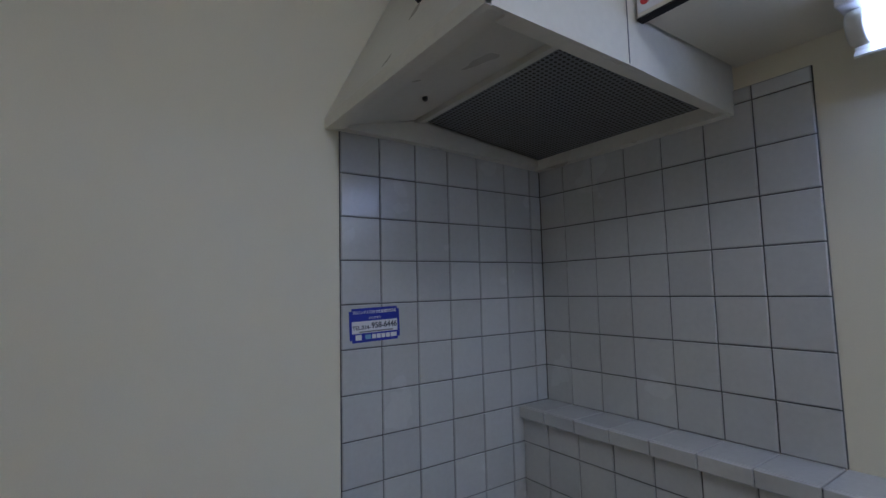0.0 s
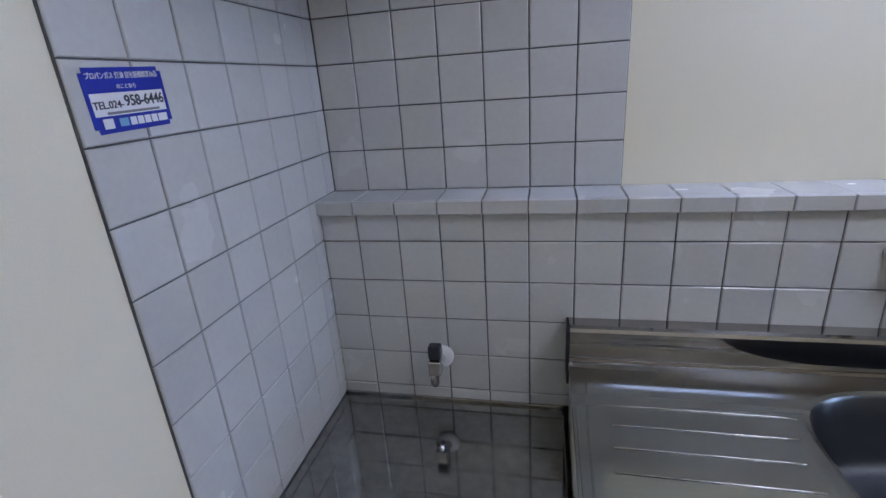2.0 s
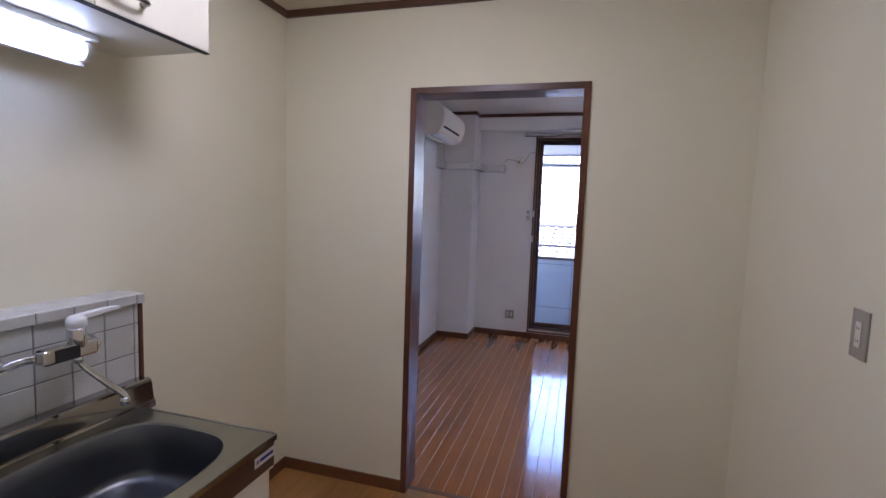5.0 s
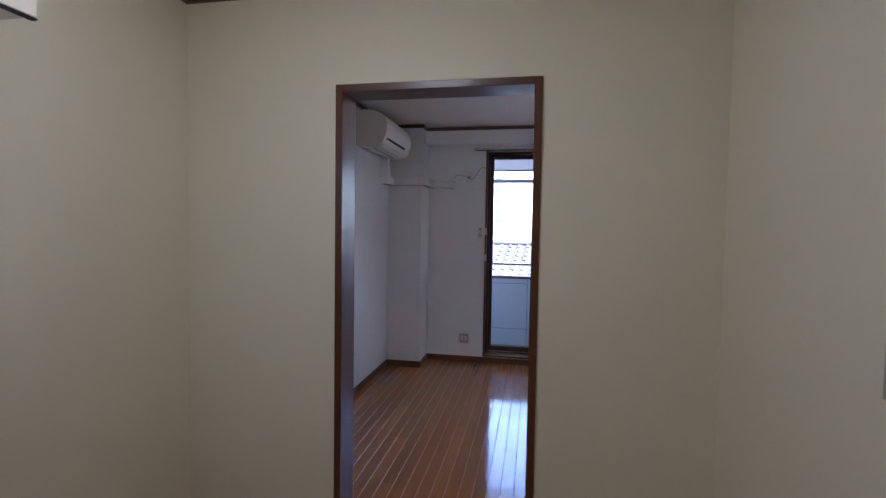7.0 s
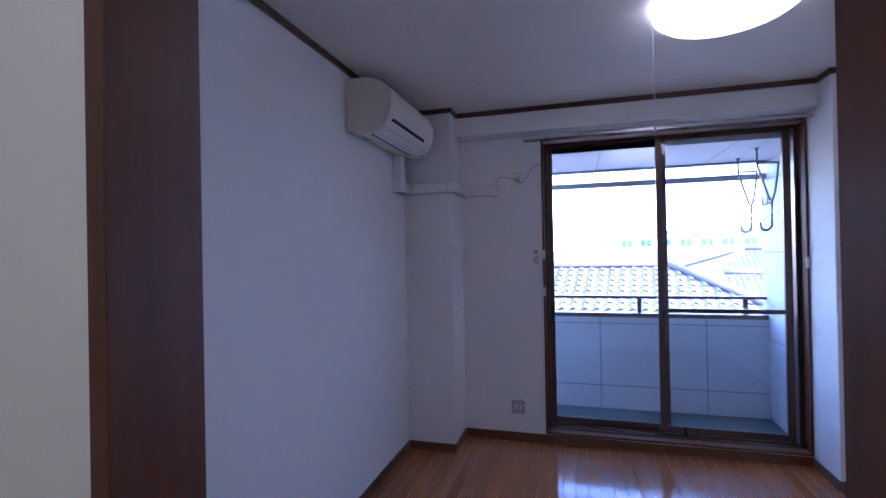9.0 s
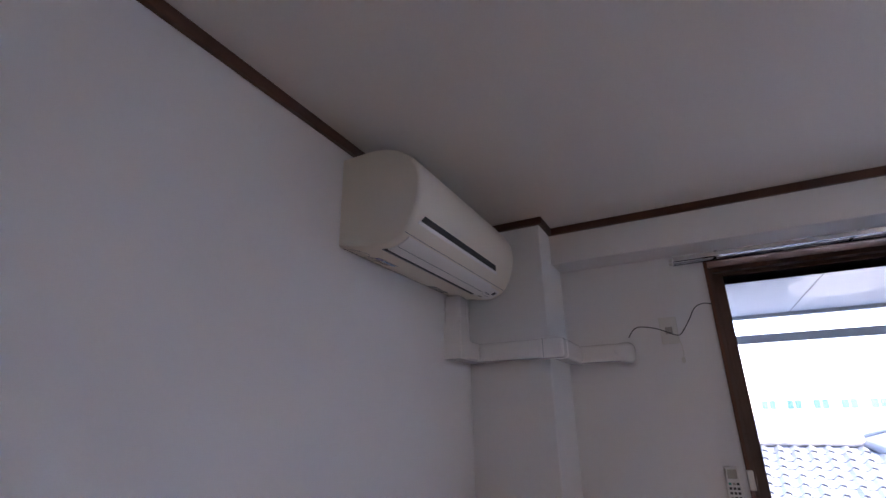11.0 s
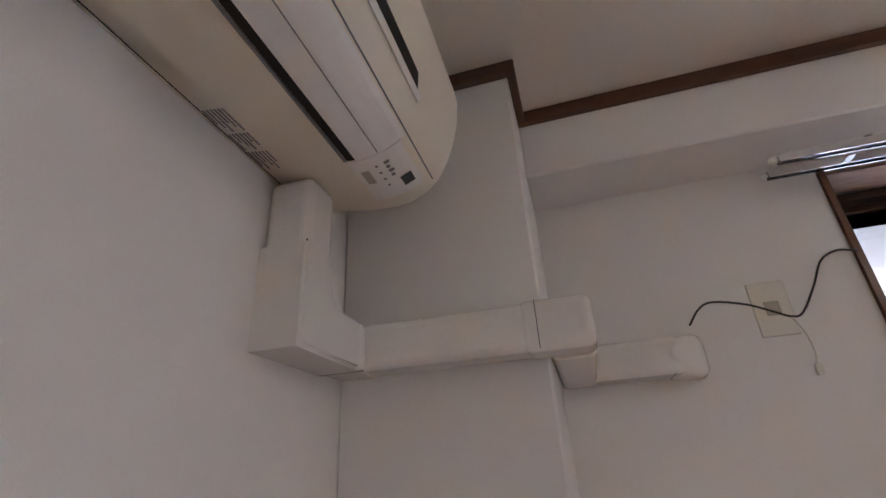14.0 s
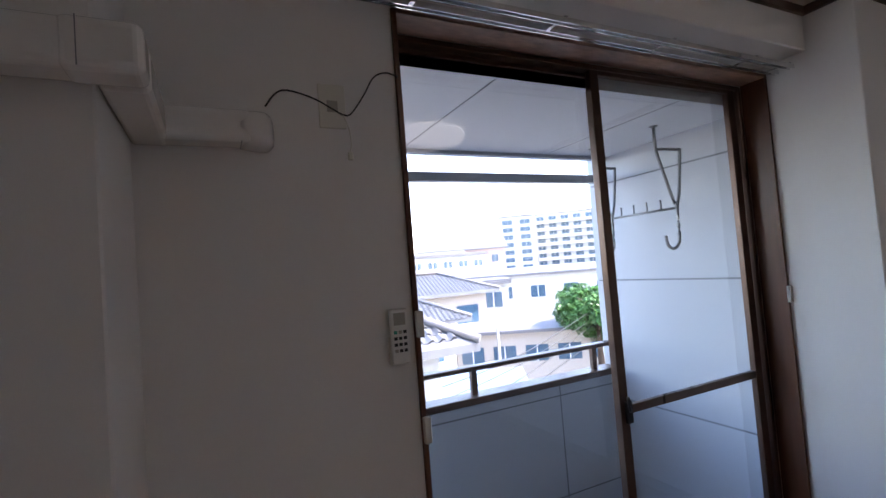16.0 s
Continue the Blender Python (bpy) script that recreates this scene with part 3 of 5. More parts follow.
lathe(bm, [(0.012, -0.01), (0.015, 0.0), (0.013, 0.012)], (1.415, LY - 0.09, 1.006), "z", 16)
part("spout", bm, "chrome", tap)
tap.location += Vector((-0.065, 0.0, 0.018))

# ---- kitchen: stove deck and gas cock ----
deck = thing("stove_deck", (0.3, -0.4, 0), "low stove base with a dark polished steel top", "stove base")
DZ = 0.620
bx("base_cabinet", (0.008, 0.580, -0.655, -0.118, 0.0, DZ - 0.016), "front", deck, 0.002)
bm = bmesh.new()
box(bm, 0.006, 0.582, -0.675, LY - 0.001, DZ - 0.016, DZ, 0.003)
part("top", bm, "deck", deck, "dark reflective steel top")
bx("back_lip", (0.006, 0.582, LY - 0.008, LY - 0.0012, DZ, DZ + 0.008), "deck", deck, 0.001)
cock = thing("gas_cock", (0.285, LY, 0.745), "gas cock with a black knob and white wall flange", "gas tap")
bm = bmesh.new()
lathe(bm, [(0.029, -0.001), (0.029, -0.010), (0.024, -0.015), (0.010, -0.016)], (0.285, LY, 0.742), "y", 28)
part("flange", bm, "paper", cock, "white round flange")
bm = bmesh.new()
rod(bm, smooth_path([(0.285, LY - 0.01, 0.742), (0.281, LY - 0.04, 0.742), (0.278, LY - 0.052, 0.735), (0.276, LY - 0.058, 0.712), (0.276, LY - 0.06, 0.698)], 6), 0.0115, 12)
box(bm, 0.262, 0.294, LY - 0.068, LY - 0.034, 0.722, 0.762, 0.004, 2)
lathe(bm, [(0.0075, 0.0), (0.009, 0.008), (0.0065, 0.013), (0.009, 0.020), (0.0065, 0.026)], (0.276, LY - 0.06, 0.692), "z", 16)
part("valve_body", bm, "chrome", cock)
bm = bmesh.new()
box(bm, 0.263, 0.294, LY - 0.064, LY - 0.036, 0.764, 0.799, 0.005, 2)
part("knob", bm, "black", cock, "black plastic knob")
cock.location += Vector((0.0, 0.0, 0.012))

# ---- kitchen: range hood ----
hood = thing("range_hood", (0.28, -0.34, 1.85), "off-white sloping metal range hood with a grey filter", "range hood")
HX, HZ = 0.566, 1.852
prof = [(-0.682, HZ), (-0.682, HZ + 0.022), (-0.505, 2.22), (-0.40, KC - 0.004), (-0.0005, KC - 0.004), (-0.0005, HZ - 0.02), (-0.372, HZ - 0.004)]
for nm_, xa, xb in (("side_panel", 0.0045, 0.012), ("side_panel", HX - 0.008, HX)):
    part(nm_, prism(bmesh.new(), prof, "x", xa, xb), "hood", hood)
bx("side_joint", (HX + 0.0002, HX + 0.0012, -0.3735, -0.372, HZ - 0.002, KC - 0.01), "joint", hood)
part("front_panel", prism(bmesh.new(), [(-0.684, HZ - 0.002), (-0.684, HZ + 0.024), (-0.507, 2.222), (-0.402, KC - 0.004), (-0.394, KC - 0.004), (-0.497, 2.218), (-0.672, HZ + 0.02), (-0.672, HZ - 0.002)], "x", 0.0045, HX), "hood", hood)
part("front_rim", prism(bmesh.new(), [(-0.672, HZ - 0.001), (-0.64, HZ + 0.004), (-0.64, HZ + 0.012), (-0.672, HZ + 0.012)], "x", 0.012, HX - 0.008), "hood", hood)
part("baffle_panel", prism(bmesh.new(), [(-0.64, HZ + 0.008), (-0.44, HZ + 0.062), (-0.44, HZ + 0.07), (-0.64, HZ + 0.016)], "x", 0.012, HX - 0.008), "hood", hood, "sloping off-white inner panel")
part("filter_bar", prism(bmesh.new(), [(-0.452, HZ + 0.046), (-0.432, HZ + 0.050), (-0.432, HZ + 0.066), (-0.452, HZ + 0.06)], "x", 0.012, HX - 0.008), "hood", hood)
part("filter", prism(bmesh.new(), [(-0.432, HZ + 0.056), (-0.03, HZ + 0.010), (-0.03, HZ + 0.018), (-0.432, HZ + 0.064)], "x", 0.03, HX - 0.03), "perf", hood, "perforated grey filter plate")
for xa, xb in ((0.012, 0.030), (HX - 0.030, HX - 0.008)):
    part("side_rim", prism(bmesh.new(), [(-0.64, HZ + 0.0), (-0.02, HZ - 0.012), (-0.02, HZ + 0.004), (-0.44, HZ + 0.05), (-0.64, HZ + 0.014)], "x", xa, xb), "hood", hood)
part("back_rim", prism(bmesh.new(), [(-0.03, HZ - 0.02), (-0.0005, HZ - 0.022), (-0.0005, HZ + 0.02), (-0.03, HZ + 0.02)], "x", 0.012, HX - 0.008), "hood", hood)
for x, y in ((0.20, -0.54), (0.08, -0.445), (0.47, -0.445)):
    bm = bmesh.new()
    lathe(bm, [(0.006, 0.0), (0.006, -0.006), (0.003, -0.009)], (x, y, HZ + 0.008 + (y + 0.64) * 0.27), "z", 10)
    part("catch", bm, "black", hood)
sl = Vector((0, 0.177, 0.346)).normalized()
nrm = Vector((0, -0.346, 0.177)).normalized()
kp = part("switch_plate", box(bmesh.new(), -0.075, 0.075, -0.022, 0.022, 0.0, 0.0015, 0.0005), "plate", hood)
kp.matrix_world = Matrix.Translation(Vector((0.335, -0.600, 2.030)) + nrm * 0.0005) @ Matrix((Vector((1, 0, 0)), sl, nrm)).transposed().to_4x4()
for i in range(3):
    bm = bmesh.new()
    lathe(bm, [(0.013, 0.0), (0.013, 0.008), (0.010, 0.016), (0.002, 0.017)], (0, 0, 0), "z", 16)
    kb = part("knob", bm, "black", hood, "black rotary knob")
    kb.matrix_world = Matrix.Translation(Vector((0.300 + 0.034 * i, -0.602, 2.026)) + nrm * 0.002) @ Matrix((Vector((1, 0, 0)), sl, nrm)).transposed().to_4x4()

# ---- kitchen: wall cabinet and tube light ----
wc = thing("wall_cabinet", (1.12, -0.18, 1.93), "cream wall cabinet hung above the sink", "cabinet")
WX0, WX1, WD, WZ = 0.572, 1.675, -0.355, 1.93
bx("body", (WX0, WX1, WD + 0.018, -0.0005, WZ + 0.004, KC - 0.02), "cabw", wc, 0.001)
for i in range(3):
    a = WX0 + (WX1 - WX0) * i / 3
    b = WX0 + (WX1 - WX0) * (i + 1) / 3
    d = bx("cabinet_door", (a + 0.0015, b - 0.0015, WD, WD + 0.0165, WZ, KC - 0.022), "front", wc, 0.0015)
    handle(d, b - 0.15 if i < 2 else a + 0.04, b - 0.06 if i < 2 else a + 0.13, WD, WZ + 0.05)
bx("edge_strip", (WX0, WX1, WD + 0.0005, WD + 0.018, WZ - 0.004, WZ - 0.0005), "dark", wc)
lab = bx("maker_label", (WX0 + 0.004, WX0 + 0.135, WD - 0.0012, WD - 0.0002, WZ + 0.006, WZ + 0.05), "paper", wc, 0.0003, "white maker's label with coloured marks")
bm = bmesh.new()
lathe(bm, [(0.0085, 0.0), (0.0085, -0.0006)], (WX0 + 0.018, WD - 0.0013, WZ + 0.025), "y", 16)
part("red_mark", bm, "red", lab)
for i, w in enumerate((0.014, 0.015, 0.012, 0.014)):
    bx("blue_bar", (WX0 + 0.034 + i * 0.022, WX0 + 0.034 + i * 0.022 + w, WD - 0.0019, WD - 0.0013, WZ + 0.017, WZ + 0.034), "lightblue", lab)
tl = thing("tube_light", (1.16, -0.1, 1.88), "lit fluorescent tube light under the wall cabinet", "lamp")
bx("housing", (0.775, 1.492, -0.135, -0.065, 1.915, WZ + 0.0035), "paper", tl, 0.003)
part("back_shell", prism(bmesh.new(), [(-0.068, 1.9145), (-0.068, 1.872), (-0.071, 1.858), (-0.079, 1.848), (-0.077, 1.845), (-0.067, 1.856), (-0.0645, 1.870), (-0.0645, 1.9145)], "x", 0.781, 1.486), "acs", tl, "opaque white shell towards the wall")
bm = bmesh.new()
rod(bm, [(0.809, -0.1, 1.885), (1.458, -0.1, 1.885)], 0.028, 20)
part("tube", bm, "tube", tl, "glowing fluorescent tube")
for x0, x1 in ((0.783, 0.808), (1.459, 1.484)):
    bm = bmesh.new()
    rod(bm, [(x0, -0.1, 1.885), (x0 + 0.004, -0.1, 1.885), (x1 - 0.004, -0.1, 1.885), (x1, -0.1, 1.885)], [0.026, 0.029, 0.029, 0.026], 20)
    part("end_cap", bm, "ivory", tl, "white plastic end cap")

# ---- kitchen: sticker and outlet ----
st = thing("gas_sticker", (0.0085, -0.566, 1.407), "blue and white gas supplier sticker on the tiles", "sticker")
to_wall = Matrix.Translation((0.0086, -0.5665, 1.408)) @ Matrix(((0, 0, 1), (1, 0, 0), (0, 1, 0))).to_4x4() @ pose(0, 0, 0, 0, 0, 1.5)
bm = bmesh.new()
box(bm, -0.064, 0.064, -0.0385, 0.0385, 0.0, 0.0004)
es = [e for e in bm.edges if abs(e.verts[0].co.z - e.verts[1].co.z) > 0.0003]
bmesh.ops.bevel(bm, geom=es, offset=0.006, segments=4, affect="EDGES")
bm.transform(to_wall)
part("sheet", bm, "blue", st, "blue vinyl sheet")
bm = box(bmesh.new(), -0.058, 0.058, -0.018, 0.009, 0.0004, 0.0006)
bm.transform(to_wall)
part("white_band", bm, "paper", st, "white band")
text_part("lettering", "TEL.024-", 0.0125, to_wall @ pose(-0.0345, -0.0055, 0.0008), "ink", st, squeeze=0.045, bold=0.015)
text_part("lettering", "958-6446", 0.0185, to_wall @ pose(0.0235, -0.0025, 0.0008), "ink", st, squeeze=0.066, bold=0.02)
text_part("lettering", "プロパンガス 灯油 住宅設備機器商品", 0.0085, to_wall @ pose(0.0, 0.0285, 0.0006), "paper", st, squeeze=0.112)
text_part("lettering", "のことなら", 0.0065, to_wall @ pose(0.0, 0.0155, 0.0006), "paper", st, squeeze=0.030)
for x0, x1, y0, y1, mm in ((-0.05, -0.035, -0.033, -0.021, "paper"), (-0.026, -0.012, -0.032, -0.022, "lightblue"), (-0.009, 0.001, -0.032, -0.022, "paper"), (0.003, 0.013, -0.032, -0.022, "paper"),
                           (0.015, 0.025, -0.032, -0.022, "paper"), (0.027, 0.037, -0.032, -0.022, "paper"), (0.039, 0.055, -0.032, -0.022, "paper"), (-0.04, 0.045, -0.0165, -0.0135, "greytxt")):
    bm = box(bmesh.new(), x0, x1, y0, y1, 0.0006, 0.0008)
    bm.transform(to_wall)
    part("print_bar", bm, mm, st)


def outlet(name, m, label, wide, tall, sockets):
    """A metal cover plate with ivory inserts; its back lies on the plane z = 0 of m."""
    t_ = thing(name, (0, 0, 0), label, "outlet")
    p = part("plate", box(bmesh.new(), -wide / 2, wide / 2, -tall / 2, tall / 2, 0.0, 0.005, 0.0015), "plate", t_)
    for cx, cy, w, h in sockets:
        q = part("socket", box(bmesh.new(), cx - w / 2, cx + w / 2, cy - h / 2, cy + h / 2, 0.005, 0.008, 0.001), "ivory", t_, "ivory plastic insert")
        for dy in (-h / 4, h / 4):
            for dx in (-0.0045, 0.0045):
                part("slot", box(bmesh.new(), cx + dx - 0.0008, cx + dx + 0.0008, cy + dy - 0.004, cy + dy + 0.004, 0.0081, 0.0085), "dark", q)
    t_.matrix_world = m
    return t_


outlet("wall_outlet", Matrix.Translation((1.755, KY, 1.205)) @ pose(0, 0, 0, 90, 0, 180), "grey metal outlet plate with an ivory double socket", 0.07, 0.118, [(0.0, 0.0, 0.024, 0.062)])
outlet("wall_outlet", Matrix.Translation((RX, -0.773, 0.255)) @ pose(0, 0, 0, 90, 0, -90), "beige metal outlet plate with two ivory inserts", 0.098, 0.098, [(-0.02, 0.0, 0.024, 0.05), (0.02, 0.0, 0.024, 0.05)])

# ---- room: air conditioner ----
ac = thing("air_conditioner", (4.99, 0, 2.1), "ivory wall-mounted air conditioner", "air conditioner")
AX0, AX1 = 4.577, 5.375
APROF = [(-0.0005, 2.446), (-0.1061, 2.447), (-0.1592, 2.439), (-0.2075, 2.419), (-0.2461, 2.388), (-0.2692, 2.348), (-0.2770, 2.308), (-0.2741, 2.268), (-0.2644, 2.228),
         (-0.2528, 2.195), (-0.2364, 2.165), (-0.2142, 2.143), (-0.1882, 2.131), (-0.1592, 2.126), (-0.1158, 2.129), (-0.0579, 2.139), (-0.0005, 2.149)]


def shrink(pts, k, c=(-0.12, 2.283)):
    return [(c[0] + (y - c[0]) * k if y < -0.01 else y, c[1] + (z - c[1]) * k) for y, z in pts]


bm = bmesh.new()
rings = []
for x, k in ((AX0, 0.955), (AX0 + 0.006, 0.982), (AX0 + 0.022, 1.0), (AX1 - 0.04, 1.0), (AX1 - 0.018, 0.988), (AX1 - 0.004, 0.955), (AX1, 0.93)):
    rings.append([bm.verts.new((x, y, z)) for y, z in shrink(APROF, k)])
for a, b in zip(rings, rings[1:]):
    for k in range(len(a)):
        f = bm.faces.new((a[k], a[(k + 1) % len(a)], b[(k + 1) % len(a)], b[k]))
        f.smooth = k < len(a) - 1
bm.faces.new(rings[0])
bm.faces.new(rings[-1])
bmesh.ops.recalc_face_normals(bm, faces=bm.faces)
part("body", bm, "acw", ac, "ivory plastic casing")


def along(s):
    """The point of the profile at a length s from its front top, with the outward normal."""
    pts = [Vector(p) for p in APROF[5:]]
    for a, b in zip(pts, pts[1:]):
        d = (b - a).length
        if s <= d:
            break
        s -= d
    t = (b - a).normalized()
    return a + t * s, Vector((t.y, -t.x))


def strip(name, x0, x1, s0, s1, lift, material, parent, label="", thick=0.002, n=6, taper=0.0):
    """A thin curved plate on the casing between two lengths of the profile."""
    bm = bmesh.new()
    rows = []
    for i in range(n + 1):
        p, q = along(s0 + (s1 - s0) * i / n)
        q = q if q.x < 0 or q.y < 0 else -q
        tt = taper * (1 - i / n)
        rows.append([bm.verts.new((x, *(p + q * h))) for x, h in ((x0 + tt, lift), (x1 - tt, lift), (x1 - tt, lift - thick), (x0 + tt, lift - thick))])
    for a, b in zip(rows, rows[1:]):
        for k in range(4):
            bm.faces.new((a[k], a[(k + 1) % 4], b[(k + 1) % 4], b[k]))
    bm.faces.new(rows[0])
    bm.faces.new(rows[-1])
    bmesh.ops.recalc_face_normals(bm, faces=bm.faces)
    return part(name, bm, material, parent, label)


strip("air_slot", AX0 + 0.045, AX1 - 0.175, 0.136, 0.156, 0.001, "dark", ac, "long dark air slot", taper=0.014)
strip("slot_lip", AX0 + 0.035, AX1 - 0.165, 0.1565, 0.166, 0.003, "acs", ac)
strip("panel_seam", AX0 + 0.004, AX1 - 0.03, 0.2035, 0.2052, 0.0012, "joint", ac)
lv = strip("louver", AX0 + 0.028, AX1 - 0.152, 0.210, 0.284, 0.004, "acs", ac, "white swing louver", 0.004, 8)
strip("louver_line", AX0 + 0.03, AX1 - 0.155, 0.2515, 0.2528, 0.0046, "joint", lv, thick=0.001)
strip("outlet_gap", AX0 + 0.026, AX1 - 0.152, 0.286, 0.298, 0.001, "dark", ac, "dark gap behind the louver")
strip("outlet_lip", AX0 + 0.026, AX1 - 0.152, 0.299, 0.303, 0.002, "joint", ac)
disp = strip("display_panel", AX1 - 0.148, AX1 - 0.045, 0.218, 0.300, 0.0015, "acs", ac)
strip("display_window", AX1 - 0.084, AX1 - 0.062, 0.228, 0.246, 0.0022, "black", disp, "dark display window")
for i in range(4):
    strip("print_bar", AX1 - 0.130 + i * 0.010, AX1 - 0.125 + i * 0.010, 0.246 + 0.003 * (i % 2), 0.254, 0.0021, "greytxt", disp)
    strip("indicator", AX1 - 0.128 + i * 0.016, AX1 - 0.124 + i * 0.016, 0.264, 0.268, 0.0021, "greytxt", disp)
strip("display_mark", AX1 - 0.122, AX1 - 0.092, 0.280, 0.292, 0.0021, "plate", disp)
for nm_, xa, xb, sa, sb in (("direction_label", 0.112, 0.222, 0.372, 0.392), ("warning_label", 0.104, 0.212, 0.393, 0.411)):
    lab = strip(nm_, AX0 + xa, AX0 + xb, sa, sb, 0.0012, "greytxt", ac, "thinly outlined print on the casing", 0.001)
    strip("label_field", AX0 + xa + 0.0006, AX0 + xb - 0.0006, sa + 0.0006, sb - 0.0006, 0.0015, "acw", lab, thick=0.001)
    if nm_ == "direction_label":
        mk = strip("blue_mark", AX0 + 0.114, AX0 + 0.139, 0.3735, 0.3905, 0.0019, "blue", lab, "blue square with white arrows", 0.001)
        for k in (-1, 1):
            strip("white_arrow", AX0 + 0.1265 + k * 0.006 - 0.0025, AX0 + 0.1265 + k * 0.006 + 0.0025, 0.379 + k * 0.001, 0.385 + k * 0.001, 0.0023, "paper", mk, thick=0.001, taper=0.0025 * k)
        for i in range(4):
            strip("print_bar", AX0 + 0.144, AX0 + 0.216 - 0.007 * (i % 2), 0.3745 + i * 0.0043, 0.3768 + i * 0.0043, 0.0019, "lightblue", lab, thick=0.001)
    else:
        tri = strip("warning_triangle", AX0 + 0.107, AX0 + 0.124, 0.3955, 0.4085, 0.0019, "ink", lab, "black outlined warning triangle", 0.001, taper=0.0084)
        strip("triangle_field", AX0 + 0.1096, AX0 + 0.1214, 0.3988, 0.4070, 0.0023, "acw", tri, thick=0.001, taper=0.0058)
        for i in range(3):
            strip("print_bar", AX0 + 0.129, AX0 + 0.207 - 0.012 * (i % 2), 0.3965 + i * 0.0048, 0.3990 + i * 0.0048, 0.0019, "greytxt" if i else "ink", lab, thick=0.001)
# shadow line between casing and wall, laid on as a thin dark strip
strip("wall_seam", AX0 + 0.012, AX1 - 0.03, 0.4335, 0.4350, 0.0006, "dark", ac, thick=0.001)
# rounded knock-out for piping, pressed into the underside
arc = []
for k in range(13):
    a = math.pi * k / 12
    p, q = along(0.428 - 0.042 * math.sin(a) ** 0.7)
    q = q if q.y < 0 else -q
    arc.append((AX0 + 0.064 - 0.040 * math.cos(a), *(p + q * 0.0002)))
part("knock_out_line", rod(bmesh.new(), arc, 0.0007, 5), "greytxt", ac)
for j, (a, b) in enumerate(((0.0, 0.042), (0.047, 0.082), (0.087, 0.128))):
    for i in range(6):
        strip("rating_print", AX1 - 0.280 + a, AX1 - 0.280 + b - 0.008 * ((i + j) % 3), 0.400 + i * 0.0058, 0.4024 + i * 0.0058, 0.0008, "greytxt", ac, thick=0.001)

# ---- room: duct cover of the air conditioner ----
du = thing("duct_cover", (5.3, -0.04, 1.84), "glossy ivory plastic duct cover around the column", "duct cover")
ZD0, ZD1 = 1.887, 1.959
bx("vertical_cover", (5.248, 5.320, -0.074, -0.0005, 2.000, 2.140), "duct", du, 0.014, seg=4)
# one moulded elbow with a round inner corner
ring = [(5.246, 2.030), (5.246, ZD0 - 0.003), (5.421, ZD0 - 0.003), (5.421, ZD1 + 0.003)]
ring += [(5.356 - 0.034 * math.sin(a), ZD1 + 0.037 - 0.034 * math.cos(a)) for a in (0, 0.26, 0.52, 0.79, 1.05, 1.31, 1.571)] + [(5.322, 2.030)]
bm = prism(bmesh.new(), ring, "y", -0.076, -0.0005)
es = [e for e in bm.edges if all(v.co.y < -0.07 for v in e.verts) and e.calc_length() > 0]
es = [e for e in es if not (all(abs(v.co.z - 2.030) < 1e-5 for v in e.verts) or all(abs(v.co.x - 5.421) < 1e-5 for v in e.verts))]
bmesh.ops.bevel(bm, geom=es, offset=0.006, segments=3, affect="EDGES")
for f in bm.faces:
    f.smooth = len(f.verts) <= 4 and f.calc_area() < 0.0012
part("elbow", bm, "duct", du)
bx("corner_cover", (5.405, CX - 0.0005, -0.079, -0.0005, ZD0 - 0.0025, ZD1 + 0.0025), "duct", du, 0.012, seg=4)
bx("horizontal_cover", (5.425, CX - 0.0008, -0.350, -0.060, ZD0 - 0.001, ZD1 + 0.001), "duct", du, 0.014, seg=4)
bx("outside_elbow", (5.4225, CX - 0.0005, -0.432, -0.325, ZD0 - 0.003, ZD1 + 0.003), "duct", du, 0.014, seg=4)
bx("return_cover", (CX, RX - 0.0005, -0.432, -CW - 0.0005, ZD0 - 0.003, ZD1 + 0.003), "duct", du, 0.012, seg=3)
bx("rear_cover", (RX - 0.074, RX - 0.0005, -0.60, -0.405, ZD0 - 0.001, ZD1 + 0.001), "duct", du, 0.013, seg=4)
bm = bmesh.new()
prof = [(math.sin(a), math.cos(a)) for a in [k * math.pi / 10 for k in range(11)]]
rings = []
for yy, kx, kz in ((-0.576, 0.074, 0.037), (-0.592, 0.075, 0.040), (-0.612, 0.072, 0.043), (-0.630, 0.062, 0.044), (-0.643, 0.044, 0.040), (-0.651, 0.020, 0.030), (-0.654, 0.004, 0.012)):
    rings.append([bm.verts.new((RX - 0.0005 - kx * abs(u) ** 0.5, yy, (ZD0 + ZD1) / 2 + kz * (abs(v) ** 0.5) * (1 if v > 0 else -1))) for u, v in prof])
for a, b in zip(rings, rings[1:]):
    for k in range(10):
        bm.faces.new((a[k], a[k + 1], b[k + 1], b[k])).smooth = True
bm.faces.new(rings[0])
bm.faces.new(rings[-1])
bmesh.ops.recalc_face_normals(bm, faces=bm.faces)
part("wall_cap", bm, "duct", du)

for dims in ((5.2455, 5.2475, -0.075, -0.073, 2.029, 2.0312), (5.4205, 5.4222, -0.0795, -0.003, ZD0 - 0.0038, ZD0 - 0.0024), (5.4215, 5.423, -0.352, -0.3505, ZD0, ZD1), (RX - 0.0755, RX - 0.003, -0.5775, -0.576, ZD0 - 0.0018, ZD0 - 0.0008)):
    bx("seam", dims, "joint", du)

